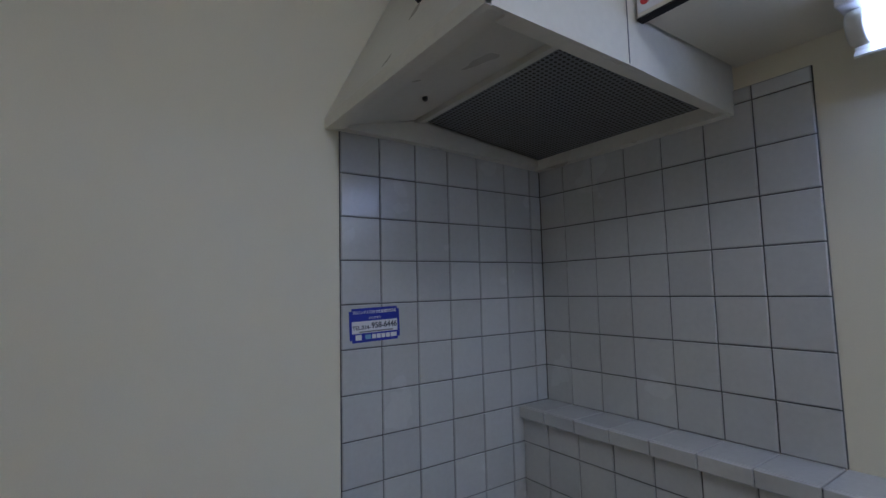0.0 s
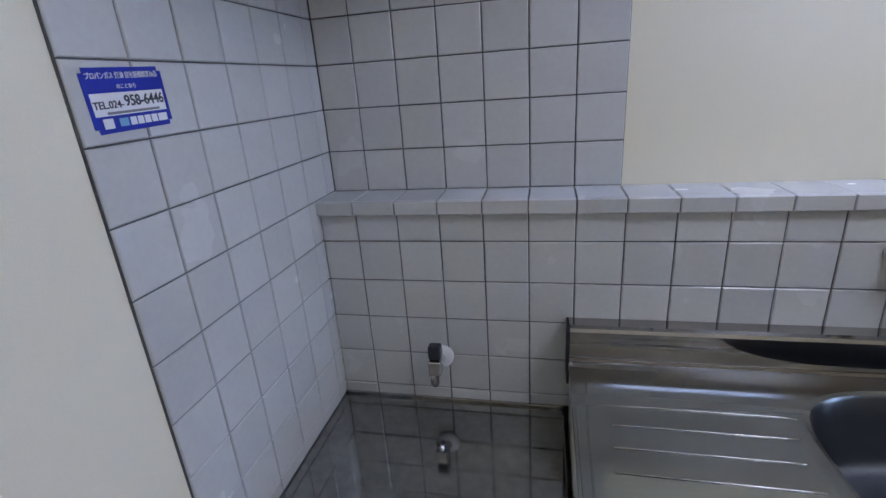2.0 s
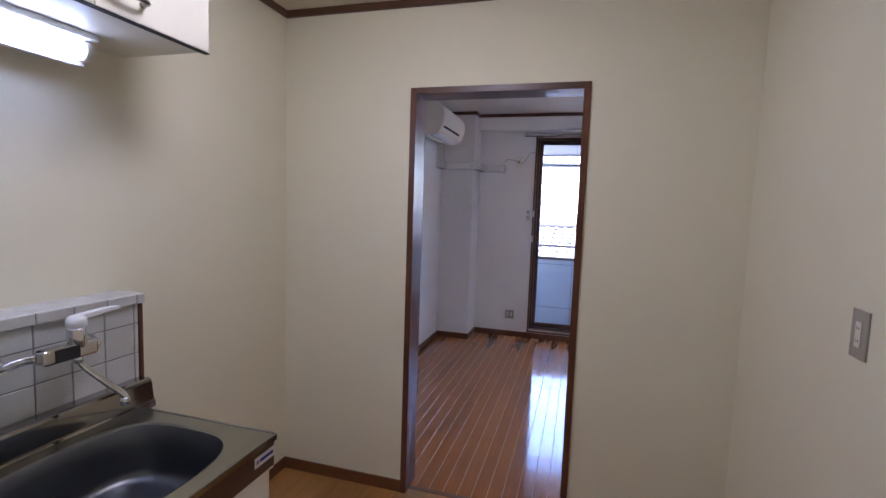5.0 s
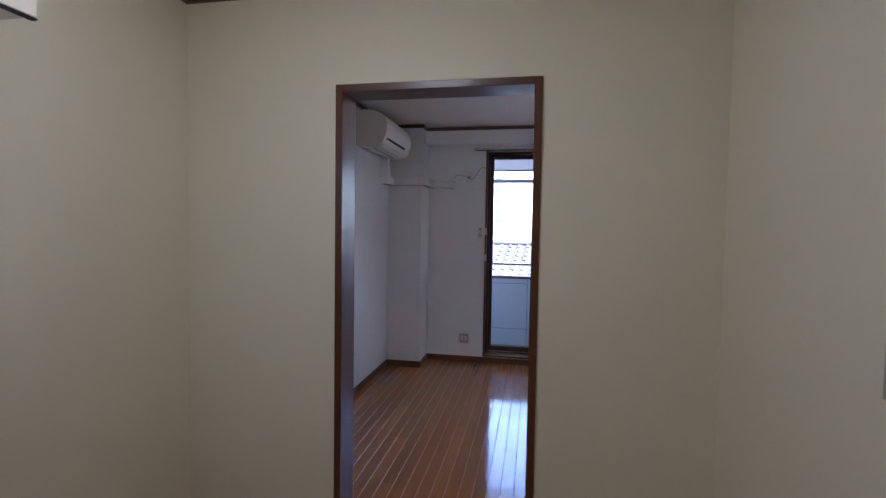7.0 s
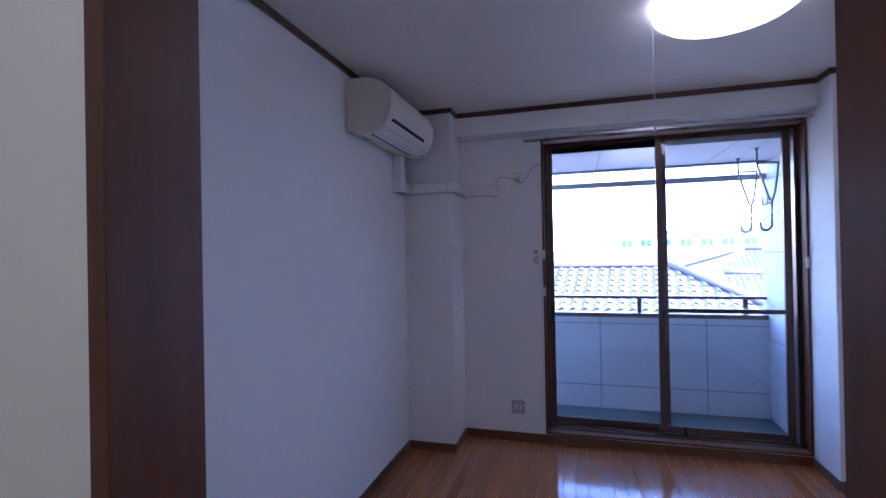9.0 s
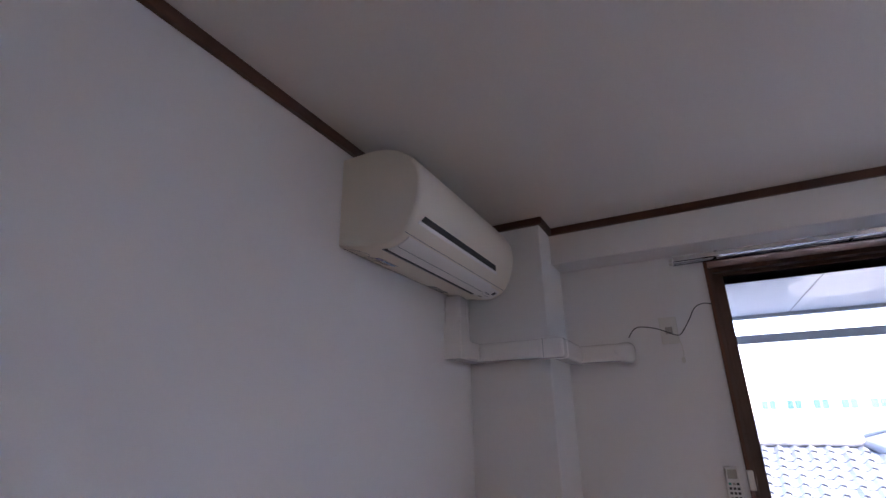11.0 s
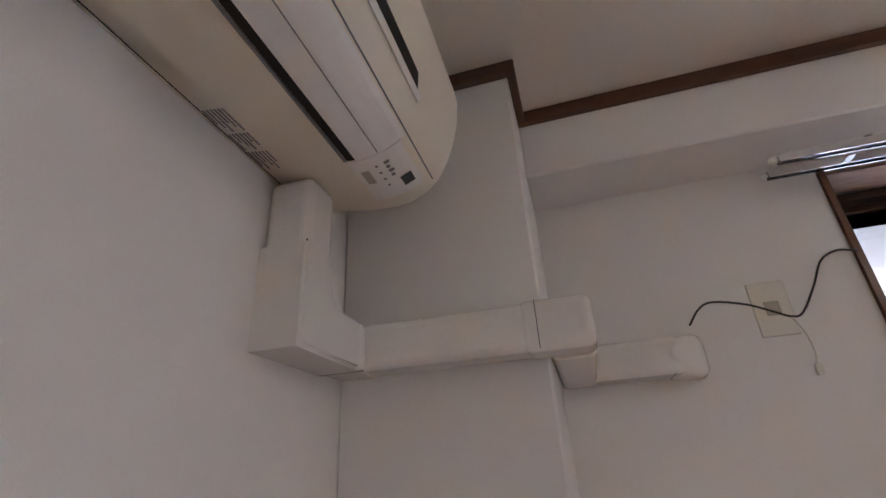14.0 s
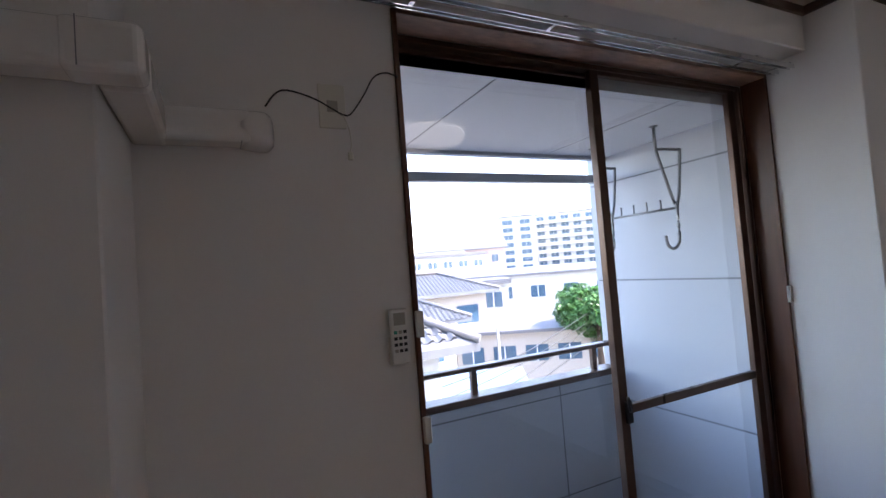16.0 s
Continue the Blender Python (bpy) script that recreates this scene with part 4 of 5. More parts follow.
# ---- room: aerial plate, wire, remote control ----
ap = thing("aerial_plate", (RX, -0.8, 2.005), "beige wall plate with a small aerial socket", "wall plate")
bx("plate", (RX - 0.005, RX - 0.0005, -0.836, -0.766, 1.948, 2.063), "ivory", ap, 0.0015)
bx("insert", (RX - 0.0075, RX - 0.0052, -0.815, -0.787, 1.990, 2.020), "plate", ap, 0.001)
aw = thing("aerial_wire", (RX - 0.006, -0.82, 1.975), "loose black aerial wire with a white lead", "cable")
bm = bmesh.new()
rod(bm, smooth_path([(RX - 0.02, -0.636, 1.987), (RX - 0.03, -0.66, 2.017), (RX - 0.028, -0.69, 2.028), (RX - 0.02, -0.75, 2.017), (RX - 0.014, -0.80, 1.995), (RX - 0.012, -0.826, 1.983), (RX - 0.012, -0.848, 1.988),
                     (RX - 0.012, -0.885, 2.040), (RX - 0.012, -0.915, 2.090), (RX - 0.012, -0.95, 2.107), (RX - 0.012, -0.985, 2.100)], 6), 0.0022, 6)
part("black_wire", bm, "wire", aw)
bm = bmesh.new()
rod(bm, smooth_path([(RX - 0.012, -0.826, 1.983), (RX - 0.011, -0.840, 1.945), (RX - 0.010, -0.843, 1.907), (RX - 0.010, -0.838, 1.885)], 6), 0.0016, 6)
part("white_lead", bm, "ivory", aw)
bx("plug", (RX - 0.014, RX - 0.006, -0.845, -0.832, 1.865, 1.887), "ivory", aw, 0.002)

rc = thing("remote_control", (RX, -0.945, 1.36), "white air conditioner remote in a wall holder", "remote control")
RYc, RZ0 = -0.932, 1.330
bx("holder", (RX - 0.010, RX - 0.0005, RYc - 0.027, RYc + 0.027, RZ0 - 0.004, RZ0 + 0.07), "ivory", rc, 0.003)
rb = bx("body", (RX - 0.026, RX - 0.0105, RYc - 0.0235, RYc + 0.0235, RZ0, RZ0 + 0.142), "acs", rc, 0.004, "white plastic body", 2)
bx("screen", (RX - 0.0275, RX - 0.0262, RYc - 0.016, RYc + 0.016, RZ0 + 0.100, RZ0 + 0.132), "plate", rb, 0.0005, "grey display screen")
for i, mm in enumerate(("green", "plate", "wire", "wire", "wire", "wire", "wire", "wire", "wire", "plate", "wire", "wire")):
    r_, c_ = divmod(i, 3)
    yy, zz = RYc + 0.013 - c_ * 0.013, RZ0 + 0.082 - r_ * 0.016
    bx("button", (RX - 0.0278, RX - 0.0262, yy - 0.0045, yy + 0.0045, zz - 0.004, zz + 0.004), mm, rb, 0.0004)

# ---- ceiling lamps of both rooms ----
def ceiling_lamp(x, y, z, r, material, label):
    """A shallow round shade on a base plate under the ceiling."""
    t_ = thing("ceiling_lamp", (x, y, z), label, "lamp")
    k = r / 0.29
    bm = bmesh.new()
    lathe(bm, [(0.285 * k, -0.012), (0.29 * k, -0.022), (0.284 * k, -0.044), (0.255 * k, -0.066), (0.20 * k, -0.080), (0.10 * k, -0.088), (0.004, -0.090)], (x, y, z), "z", 64)
    part("shade", bm, material, t_, "glowing white plastic shade")
    bm = bmesh.new()
    lathe(bm, [(0.20 * k, -0.0005), (0.20 * k, -0.012), (0.005, -0.0125)], (x, y, z), "z", 40)
    part("base", bm, "paper", t_)
    return t_


la = ceiling_lamp(4.39, -1.855, RC, 0.29, "lamp", "lit round white ceiling lamp with a pull string")
bm = bmesh.new()
rod(bm, [(4.40, -1.572, RC - 0.03), (4.40, -1.572, 1.985)], 0.0016, 6)
lathe(bm, [(0.002, 0.012), (0.005, 0.008), (0.006, -0.008), (0.003, -0.014)], (4.40, -1.572, 1.98), "z", 10)
part("pull_string", bm, "paper", la, "white pull string")
ceiling_lamp(1.50, -0.90, KC, 0.20, "klamp", "lit round white ceiling lamp of the kitchen")

# ---- room: sliding window ----
win = thing("window_1", (RX, (WY0 + WY1) / 2, WZ0), "bronze aluminium sliding balcony window in brown casing", "window", kind="structure")
XI, XO = RX - 0.010, RX + 0.098   # casing depth
bx("casing_side", (XI, XO, WY0, WY0 + 0.014, WZ0 - 0.014, WZ1 + 0.014), "brown", win, 0.001)
bx("casing_side", (XI, XO, WY1 - 0.014, WY1, WZ0 - 0.014, WZ1 + 0.014), "brown", win, 0.001)
bx("casing_head", (XI, XO, WY1, WY0, WZ1, WZ1 + 0.014), "worn", win, 0.001, "peeling brown window head")
bx("casing_sill", (XI, XO, WY1, WY0, WZ0 - 0.014, WZ0 + 0.004), "base", win, 0.001)
bx("sill_track", (XO - 0.04, XO + 0.06, WY1 + 0.002, WY0 - 0.002, WZ0 + 0.004, WZ0 + 0.022), "steel", win, 0.001, "bright aluminium sill edge")
FX0, FX1 = XO, RX + 0.172
for y0, y1 in ((WY0 - 0.022, WY0), (WY1, WY1 + 0.022)):
    bx("frame_side", (FX0, FX1, y0, y1, WZ0, WZ1), "alu", win, 0.002)
bx("frame_head", (FX0, FX1, WY1 + 0.022, WY0 - 0.022, WZ1 - 0.020, WZ1), "alu", win, 0.002)
bx("frame_sill", (FX0, FX1, WY1 + 0.022, WY0 - 0.022, WZ0, WZ0 + 0.026), "alu", win, 0.002)
GZ0, GZ1 = WZ0 + 0.026, WZ1 - 0.014


def leaf(x, y0, y1, rail=None):
    """One sliding leaf from y0 down to y1."""
    lf = bx("sash", (x, x + 0.028, y0 - 0.040, y0, GZ0, GZ1), "alu", win, 0.002)
    bx("stile", (x, x + 0.028, y1, y1 + 0.046, GZ0, GZ1), "alu", lf, 0.002)
    bx("top_rail", (x, x + 0.028, y1 + 0.046, y0 - 0.040, GZ1 - 0.022, GZ1), "alu", lf, 0.002)
    bx("bottom_rail", (x, x + 0.028, y1 + 0.046, y0 - 0.040, GZ0, GZ0 + 0.05), "alu", lf, 0.002)
    if rail:
        bx("mid_rail", (x + 0.002, x + 0.026, y1 + 0.046, y0 - 0.040, rail - 0.016, rail + 0.016), "alu", lf, 0.002)
    g = bx("pane", (x + 0.012, x + 0.016, y1 + 0.042, y0 - 0.036, GZ0 + 0.045, GZ1 - 0.018), "glass", lf)
    g.visible_shadow = False
    return lf


ym = -1.835
left_leaf = leaf(FX0 + 0.040, WY0 - 0.022, ym - 0.038)
right_leaf = leaf(FX0 + 0.006, ym + 0.036, WY1 + 0.040, 1.000)
lk = bx("lock_base", (FX0 - 0.006, FX0 + 0.0055, ym - 0.012, ym + 0.018, 0.955, 1.035), "black", win, 0.002, "black crescent lock")
bm = bmesh.new()
rod(bm, smooth_path([(FX0 - 0.008, ym + 0.003, 1.000), (FX0 - 0.016, ym + 0.012, 1.010), (FX0 - 0.018, ym + 0.018, 1.030), (FX0 - 0.016, ym + 0.018, 1.055)], 4), 0.0055, 8)
part("lock_lever", bm, "black", lk)
bx("pull", (FX0 + 0.033, FX0 + 0.0395, WY0 - 0.054, WY0 - 0.036, 0.905, 1.025), "black", win, 0.002, "black finger pull")
for yy, zz in ((WY0 + 0.003, 1.145), (WY0 + 0.003, 1.425), (WY1 - 0.003, 1.345)):
    bx("catch", (RX - 0.024, XI - 0.0003, yy - 0.011, yy + 0.011, zz - 0.035, zz + 0.035), "ivory", win, 0.003, "ivory plastic blind catch")

# curtain rails
cr = thing("curtain_rail", (5.78, -1.8, 2.26), "double metal curtain rail under the beam", "curtain rail")
for i, (x, y0) in enumerate(((RX - 0.053, -0.866), (RX - 0.113, -0.868))):
    bm = bmesh.new()
    box(bm, x - 0.010, x + 0.010, -2.700, y0, 2.291, 2.295)
    box(bm, x - 0.010, x - 0.007, -2.700, y0, 2.277, 2.291)
    box(bm, x + 0.007, x + 0.010, -2.700, y0, 2.277, 2.291)
    part("rail", bm, "chrome", cr)
    bm = bmesh.new()
    lathe(bm, [(0.004, 0.0), (0.008, 0.004), (0.008, 0.012), (0.004, 0.017)], (x, y0, 2.285), "y", 12)
    part("end_stop", bm, "ivory", cr)
for y in (-1.03, -1.50, -1.98, -2.45, -2.67):
    bm = bmesh.new()
    box(bm, RX - 0.125, RX - 0.0005, y - 0.007, y + 0.007, 2.296, 2.299)
    box(bm, RX - 0.004, RX - 0.0005, y - 0.012, y + 0.012, 2.299, 2.32)
    part("bracket", bm, "chrome", cr)

# ---- balcony ----
PX = 6.97          # face of the parapet
BZF, BZC, BSY = -0.07, 2.21, -2.845
structure(bx("floor_balcony", (RX + 0.15, PX + 0.12, BSY, 1.2, -0.3, BZF), "balfloor"), "dark grey-green balcony floor sheet", "floor")
structure(bx("wall_outer_sill", (RX + 0.002, RX + 0.15, WY1, WY0, -0.3, WZ0 - 0.002), "panel"), "grey-white outer wall under the window", "wall")
structure(bx("wall_outer_face", (RX + 0.15, RX + 0.16, WY0 + 0.002, 1.2, -0.3, BZC), "panel"), "grey-white outer wall of the flat", "wall")
structure(bx("wall_outer_face_south", (RX + 0.15, RX + 0.16, BSY, WY1 - 0.002, -0.3, BZC), "panel"), "grey-white outer wall beside the window", "wall")
structure(bx("wall_outer_head", (RX + 0.15, RX + 0.16, WY1 - 0.002, WY0 + 0.002, WZ1, RC + 0.4), "panel"), "grey-white outer wall above the window", "wall")
structure(bx("wall_balcony_end", (RX + 0.16, PX + 0.12, 1.2, 1.35, -0.3, BZC + 0.2), "panel"), "grey-white balcony end wall", "wall")
bs = structure(bx("wall_balcony_side", (RX + 0.15, PX + 0.12, BSY - 0.15, BSY, -0.3, BZC + 0.2), "panel"), "grey-white panelled balcony side wall", "wall")
for z in (0.64, 1.405, 2.04):
    bx("joint", (RX + 0.16, PX + 0.10, BSY, BSY + 0.0015, z - 0.005, z + 0.005), "joint", bs)
structure(bx("ceiling_balcony", (RX + 0.15, PX - 0.06, BSY, 1.2, BZC, BZC + 0.15), "panel"), "grey-white panelled balcony ceiling", "ceiling")
ce = structure(bx("trim_balcony_ceiling", (PX - 0.06, PX - 0.01, BSY, 1.2, BZC - 0.02, BZC + 0.04), "alu2"), "grey metal edge of the balcony ceiling", "trim")
for y in (-2.35, -1.42, -0.5):
    bx("joint", (RX + 0.16, PX - 0.06, y - 0.003, y + 0.003, BZC - 0.0015, BZC), "joint", ce)
pb = structure(bx("wall_parapet", (PX, PX + 0.10, BSY, 1.2, -0.3, 0.805), "panel"), "grey-white panelled balcony parapet", "wall")
bx("coping", (PX - 0.012, PX + 0.112, BSY, 1.2, 0.805, 0.845), "alu", pb, 0.004, "bronze metal coping")
for y in (-2.35, -1.43, -0.5):
    bx("joint", (PX - 0.0015, PX, y - 0.004, y + 0.004, BZF, 0.805), "joint", pb)
for z in (0.745, 0.15):
    bx("joint", (PX - 0.0015, PX, BSY, 1.2, z - 0.004, z + 0.004), "joint", pb)
rl = thing("balcony_rail", (PX + 0.05, -1.5, 0.845), "bronze metal rail on the parapet", "railing")
bm = bmesh.new()
box(bm, PX + 0.02, PX + 0.08, BSY, 1.2, 0.980, 1.007, 0.006, 2)
part("handrail", bm, "alu", rl)
for y in (-2.68, -1.79, -0.9, 0.0, 0.9):
    bx("post", (PX + 0.035, PX + 0.065, y - 0.018, y + 0.018, 0.845, 0.981), "alu", rl, 0.002)
structure(bx("trim_front_bar", (PX - 0.01, PX + 0.04, BSY, 1.2, 2.05, 2.10), "alu2"), "grey metal bar across the balcony front", "trim")


def hanger(x, y):
    """A ceiling-hung laundry pole holder: rod, bent triangle and hook, turned a little out of line."""
    def at(k, z):
        return (x - 0.30 * k, y - 0.95 * k, z)
    t_ = thing("laundry_hanger", (x, y, BZC), "grey metal laundry pole hanger under the balcony ceiling", "laundry hanger", "laundry pole hangers")
    bm = bmesh.new()
    rod(bm, [at(0, BZC), at(0, 2.08)], 0.0085, 8)
    lathe(bm, [(0.022, 0.0), (0.022, -0.004), (0.008, -0.008)], (x, y, BZC), "z", 16)
    part("ceiling_rod", bm, "galv", t_)
    bm = bmesh.new()
    rod(bm, smooth_path([at(0.078, 1.80), at(0.055, 1.88), at(0.004, 2.07), at(0.008, 2.09), at(0.12, 2.085), at(0.132, 2.07), at(0.11, 1.88), at(0.088, 1.78),
                         at(0.086, 1.64), at(0.078, 1.60), at(0.05, 1.577), at(0.02, 1.595), at(0.01, 1.645)], 6), 0.0085, 8)
    part("hook", bm, "galv", t_)
    return t_


hanger(6.31, -2.57)
hanger(6.75, -2.57)
pr = thing("peg_bar", (6.53, -2.655, 1.78), "grey metal peg bar between the hangers", "laundry hanger")
bm = bmesh.new()
rod(bm, [(6.28, -2.655, 1.785), (6.73, -2.655, 1.785)], 0.0065, 8)
part("bar", bm, "galv", pr)
for i in range(4):
    bm = bmesh.new()
    rod(bm, [(6.38 + i * 0.09, -2.655, 1.788), (6.38 + i * 0.09, -2.655, 1.84)], 0.0045, 6)
    part("peg", bm, "galv", pr)

# the storeys above and below this flat
structure(boxes("wall_building_above", [(-0.5, RX + 1.0, -6.0, 3.0, RC + 0.11, RC + 3.0)], "panel"), "plain storey above the flat", "wall")
structure(boxes("wall_building_below", [(-0.5, RX + 0.15, -6.0, 3.0, -8.0, -0.31)], "panel"), "plain storeys below the flat", "wall")

# ---- the town outside ----
GZ = -8.0
structure(bx("ground", (-200, 900, -700, 500, GZ - 0.5, GZ), "asphalt"), "grey town ground", "ground")


def roof_tiles(parent, eye_y0, eye_y1, ridge_x, z_ridge, run, fall, hip_at, sign, m, pitch_u=0.27, pitch_v=0.24):
    """Rows of waved roof tiles on one face, cut off along the hips; joined into one mesh."""
    verts, faces = [], []
    rows = int(run / pitch_v)
    for j in range(rows):
        s0, s1 = j * pitch_v, (j + 1) * pitch_v + 0.03
        y_lo, y_hi = hip_at[0] - s0 * hip_at[2], hip_at[1] + s0 * hip_at[3]
        n = int((y_hi - y_lo) / pitch_u)
        for i in range(n):
            yb = y_lo + i * pitch_u
            base = len(verts)
            for s, lift in ((s0, 0.012), (s1, 0.05)):
                for k in range(5):
                    u = k / 4
                    wave = 0.045 * math.cos(math.pi * 2 * (u - 0.18)) if u < 0.68 else -0.045
                    verts.append((ridge_x - sign * s, yb + u * pitch_u, z_ridge - fall * s + lift + wave))
            for k in range(4):
                faces.append((base + k, base + k + 1, base + k + 6, base + k + 5))
            for k in range(4):
                verts_b = base + 5 + k
                verts.append((verts[verts_b][0], verts[verts_b][1], verts[verts_b][2] - 0.045))
            verts.append((verts[base + 9][0], verts[base + 9][1], verts[base + 9][2] - 0.045))
            for k in range(4):
                faces.append((base + 5 + k, base + 6 + k, base + 11 + k, base + 10 + k))
    me = bpy.data.meshes.new("roof_tiles")
    me.from_pydata(verts, [], faces)
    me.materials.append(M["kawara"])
    me.materials.append(M["tileshade"])
    # eight faces a tile: four on top, then the front edge; shade is painted dark on the pan between two crests and on
    # the front edge
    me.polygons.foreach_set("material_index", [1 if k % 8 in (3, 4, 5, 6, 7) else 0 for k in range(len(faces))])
    ob = new("roof_tiles", me)
    ob.matrix_world = m
    ob.parent = parent
    ob.matrix_parent_inverse = parent.matrix_world.inverted()
    return tagged(ob, "rows of silver-grey pan tiles", kind="stuff")


def tiled_house(x, y0, y1, zr, w, fall, label, wall="house", rz=0):
    """A house with a hipped tile roof; its ridge runs along y at x from y0 to y1, height zr."""
    t_ = thing("house", (x, (y0 + y1) / 2, GZ), label, "house")
    ez = zr - fall * w
    bx("wall", (x - w + 0.7, x + w - 0.7, y0 - w + 0.7, y1 + w - 0.7, GZ, ez + 0.05), wall, t_)
    bm = bmesh.new()
    a, b = (x, y0, zr), (x, y1, zr)
    c = [(x - w, y0 - w, ez), (x + w, y0 - w, ez), (x + w, y1 + w, ez), (x - w, y1 + w, ez)]
    va, vb = bm.verts.new(a), bm.verts.new(b)
    vc = [bm.verts.new(p) for p in c]
    vd = [bm.verts.new((p[0], p[1], p[2] - 0.18)) for p in c]
    for f in ((va, vb, vc[3], vc[0]), (va, vc[0], vc[1]), (vb, va, vc[1], vc[2]), (vb, vc[2], vc[3])):
        bm.faces.new(f)
    for k in range(4):
        bm.faces.new((vc[k], vc[(k + 1) % 4], vd[(k + 1) % 4], vd[k]))
    bm.faces.new(vd)
    bmesh.ops.recalc_face_normals(bm, faces=bm.faces)
    rf = part("roof", bm, "kawara", t_, "silver-grey pan tile roof")
    idm = Matrix()
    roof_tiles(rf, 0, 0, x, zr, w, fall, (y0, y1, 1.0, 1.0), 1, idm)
    bm = bmesh.new()
    rod(bm, [(x, y0, zr + 0.12), (x, y1, zr + 0.12)], 0.13, 8)
    for p, q in ((a, c[0]), (a, c[1]), (b, c[2]), (b, c[3])):
        rod(bm, [(p[0], p[1], p[2] + 0.08), (q[0], q[1], q[2] + 0.08)], 0.10, 8)
    part("ridge_tiles", bm, "roofg", rf)
    # windows on the two sides that face this way
    for k in range(int((y1 - y0 + 2 * w - 3) / 3) + 1):
        yy = y0 - w + 2.2 + k * 3
        for zz in (ez - 2.1, ez - 4.9):
            wi = bx("window", (x - w + 0.64, x - w + 0.7, yy - 0.8, yy + 0.8, zz, zz + 1.2), "winb", t_)
            bx("sill", (x - w + 0.58, x - w + 0.7, yy - 0.88, yy + 0.88, zz - 0.08, zz - 0.005), "paper", wi)
    return t_


tiled_house(15.94, -3.53, 8.0, 0.95, 2.15, 0.50, "two-storey house with a silver-grey hipped tile roof")
tiled_house(35.0, -14.5, -11.0, 1.2, 3.2, 0.40, "house with a grey hipped tile roof", "houseb")
tiled_house(28.0, -9.6, -8.0, 0.1, 2.4, 0.45, "lower house with a grey hipped tile roof", "house")


def block(name, cx, cy, yaw, wide, deep, top, wall, label, rows, cols, wz0, dz, ww, wh, roof="roofg", balcony=False, side_cols=0, gable=0.0):
    """A building with rows of windows on the face towards this flat; yaw turns that face."""
    t_ = thing(name, (0, 0, 0), label, "building")
    bx("wall", (0, deep, -wide / 2, wide / 2, GZ, top), wall, t_)
    if gable:
        part("roof", prism(bmesh.new(), [(-0.4, top), (deep / 2, top + gable), (deep + 0.4, top), (deep + 0.4, top - 0.2), (-0.4, top - 0.2)], "y", -wide / 2 - 0.4, wide / 2 + 0.4), roof, t_)
    else:
        bx("roof", (-0.25, deep + 0.25, -wide / 2 - 0.25, wide / 2 + 0.25, top, top + 0.35), roof, t_)
    for r in range(rows):
        z = wz0 + r * dz
        for c in range(cols):
            y = -wide / 2 + wide * (c + 0.5) / cols
            wi = bx("window", (-0.05, -0.005, y - ww / 2, y + ww / 2, z, z + wh), "winb", t_)
            bx("frame", (-0.08, -0.051, y - 0.03, y + 0.03, z, z + wh), "paper", wi)
        if balcony:
            bx("balcony", (-1.2, -0.09, -wide / 2 + 0.3, wide / 2 - 0.3, z - 1.0, z + 0.15), wall, t_)
        for c in range(side_cols):
            x = deep * (c + 0.5) / side_cols
            for sgn in (-1, 1):
                ya = sgn * (wide / 2 + 0.03)
                bx("window", (x - 0.9, x + 0.9, ya - 0.03, ya + 0.03, z, z + wh), "winb", t_)
    t_.matrix_world = pose(cx, cy, 0, 0, 0, yaw)
    return t_


block("school_building", 58, -18.5, -8, 26, 10, 3.0, "house", "long white building with a row of small windows", 2, 13, -1.7, 3.3, 1.1, 0.75)
block("penthouse_block", 66, -9.5, -8, 4, 4, 4.2, "house", "small white rooftop block", 1, 2, 2.2, 3, 0.8, 0.8)
block("apartment_block", 130, 10.5, 4, 9, 12, 16.0, "house", "tall white apartment block with small dark windows", 8, 2, -5.5, 2.75, 1.5, 1.3)
block("apartment_block", 140, -95.0, -35, 12, 14, 17.5, "house", "white apartment block with blue-tinted windows", 9, 2, -6.0, 2.6, 3.4, 1.5, balcony=False, side_cols=2)
block("apartment_block", 134, -117.0, -42, 30, 12, 18.2, "house", "long white apartment block with balcony rows", 9, 7, -5.5, 2.65, 2.6, 1.6, balcony=True)
block("warehouse", 68, -34.5, -28, 13, 10, 4.2, "pink", "pale pink building with a gabled metal roof", 2, 4, -0.6, 2.6, 1.0, 1.1, gable=1.8)
block("row_house", 60, -25.2, -25, 9, 8, 3.0, "house", "pale two-storey house behind the roofs", 2, 3, -1.0, 2.6, 1.0, 0.9, gable=0.8)
block("white_house", 36, -17.0, -26, 7, 8, 0.1, "house", "white two-storey house with a flat grey roof", 2, 3, -4.6, 3.0, 1.3, 1.1)
block("white_house", 38, -25.5, -32, 14, 9, 0.6, "house", "long white house with a shallow roof", 2, 5, -4.4, 2.9, 1.2, 1.0, gable=0.5)
block("lean_to", 29, -18.3, -32, 10, 4, -2.6, "houseb", "low white annex with a metal roof", 1, 5, -4.6, 3, 1.4, 1.0, gable=0.5)
block("shed", 22, -9.8, -25, 4, 3.5, -3.6, "house", "small shed with a blue metal roof", 1, 1, -5.6, 3, 1.0, 1.0, roof="roofb", gable=0.5)
block("white_house", 45, -3.0, 0, 12, 8, 0.2, "houseb", "pale house behind the tiled roof", 1, 4, -2.0, 3, 1.2, 1.0, gable=1.0)
block("white_house", 52, 9.0, 4, 12, 8, 1.0, "house", "white house behind the tiled roof", 2, 4, -3.2, 2.8, 1.2, 1.0, gable=0.8)
block("low_roof", 16.5, -12.5, -30, 5.5, 4, -4.8, "house", "low house roof of blue-grey metal", 1, 2, -6.8, 3, 1.2, 1.0, roof="roofg", gable=0.7)


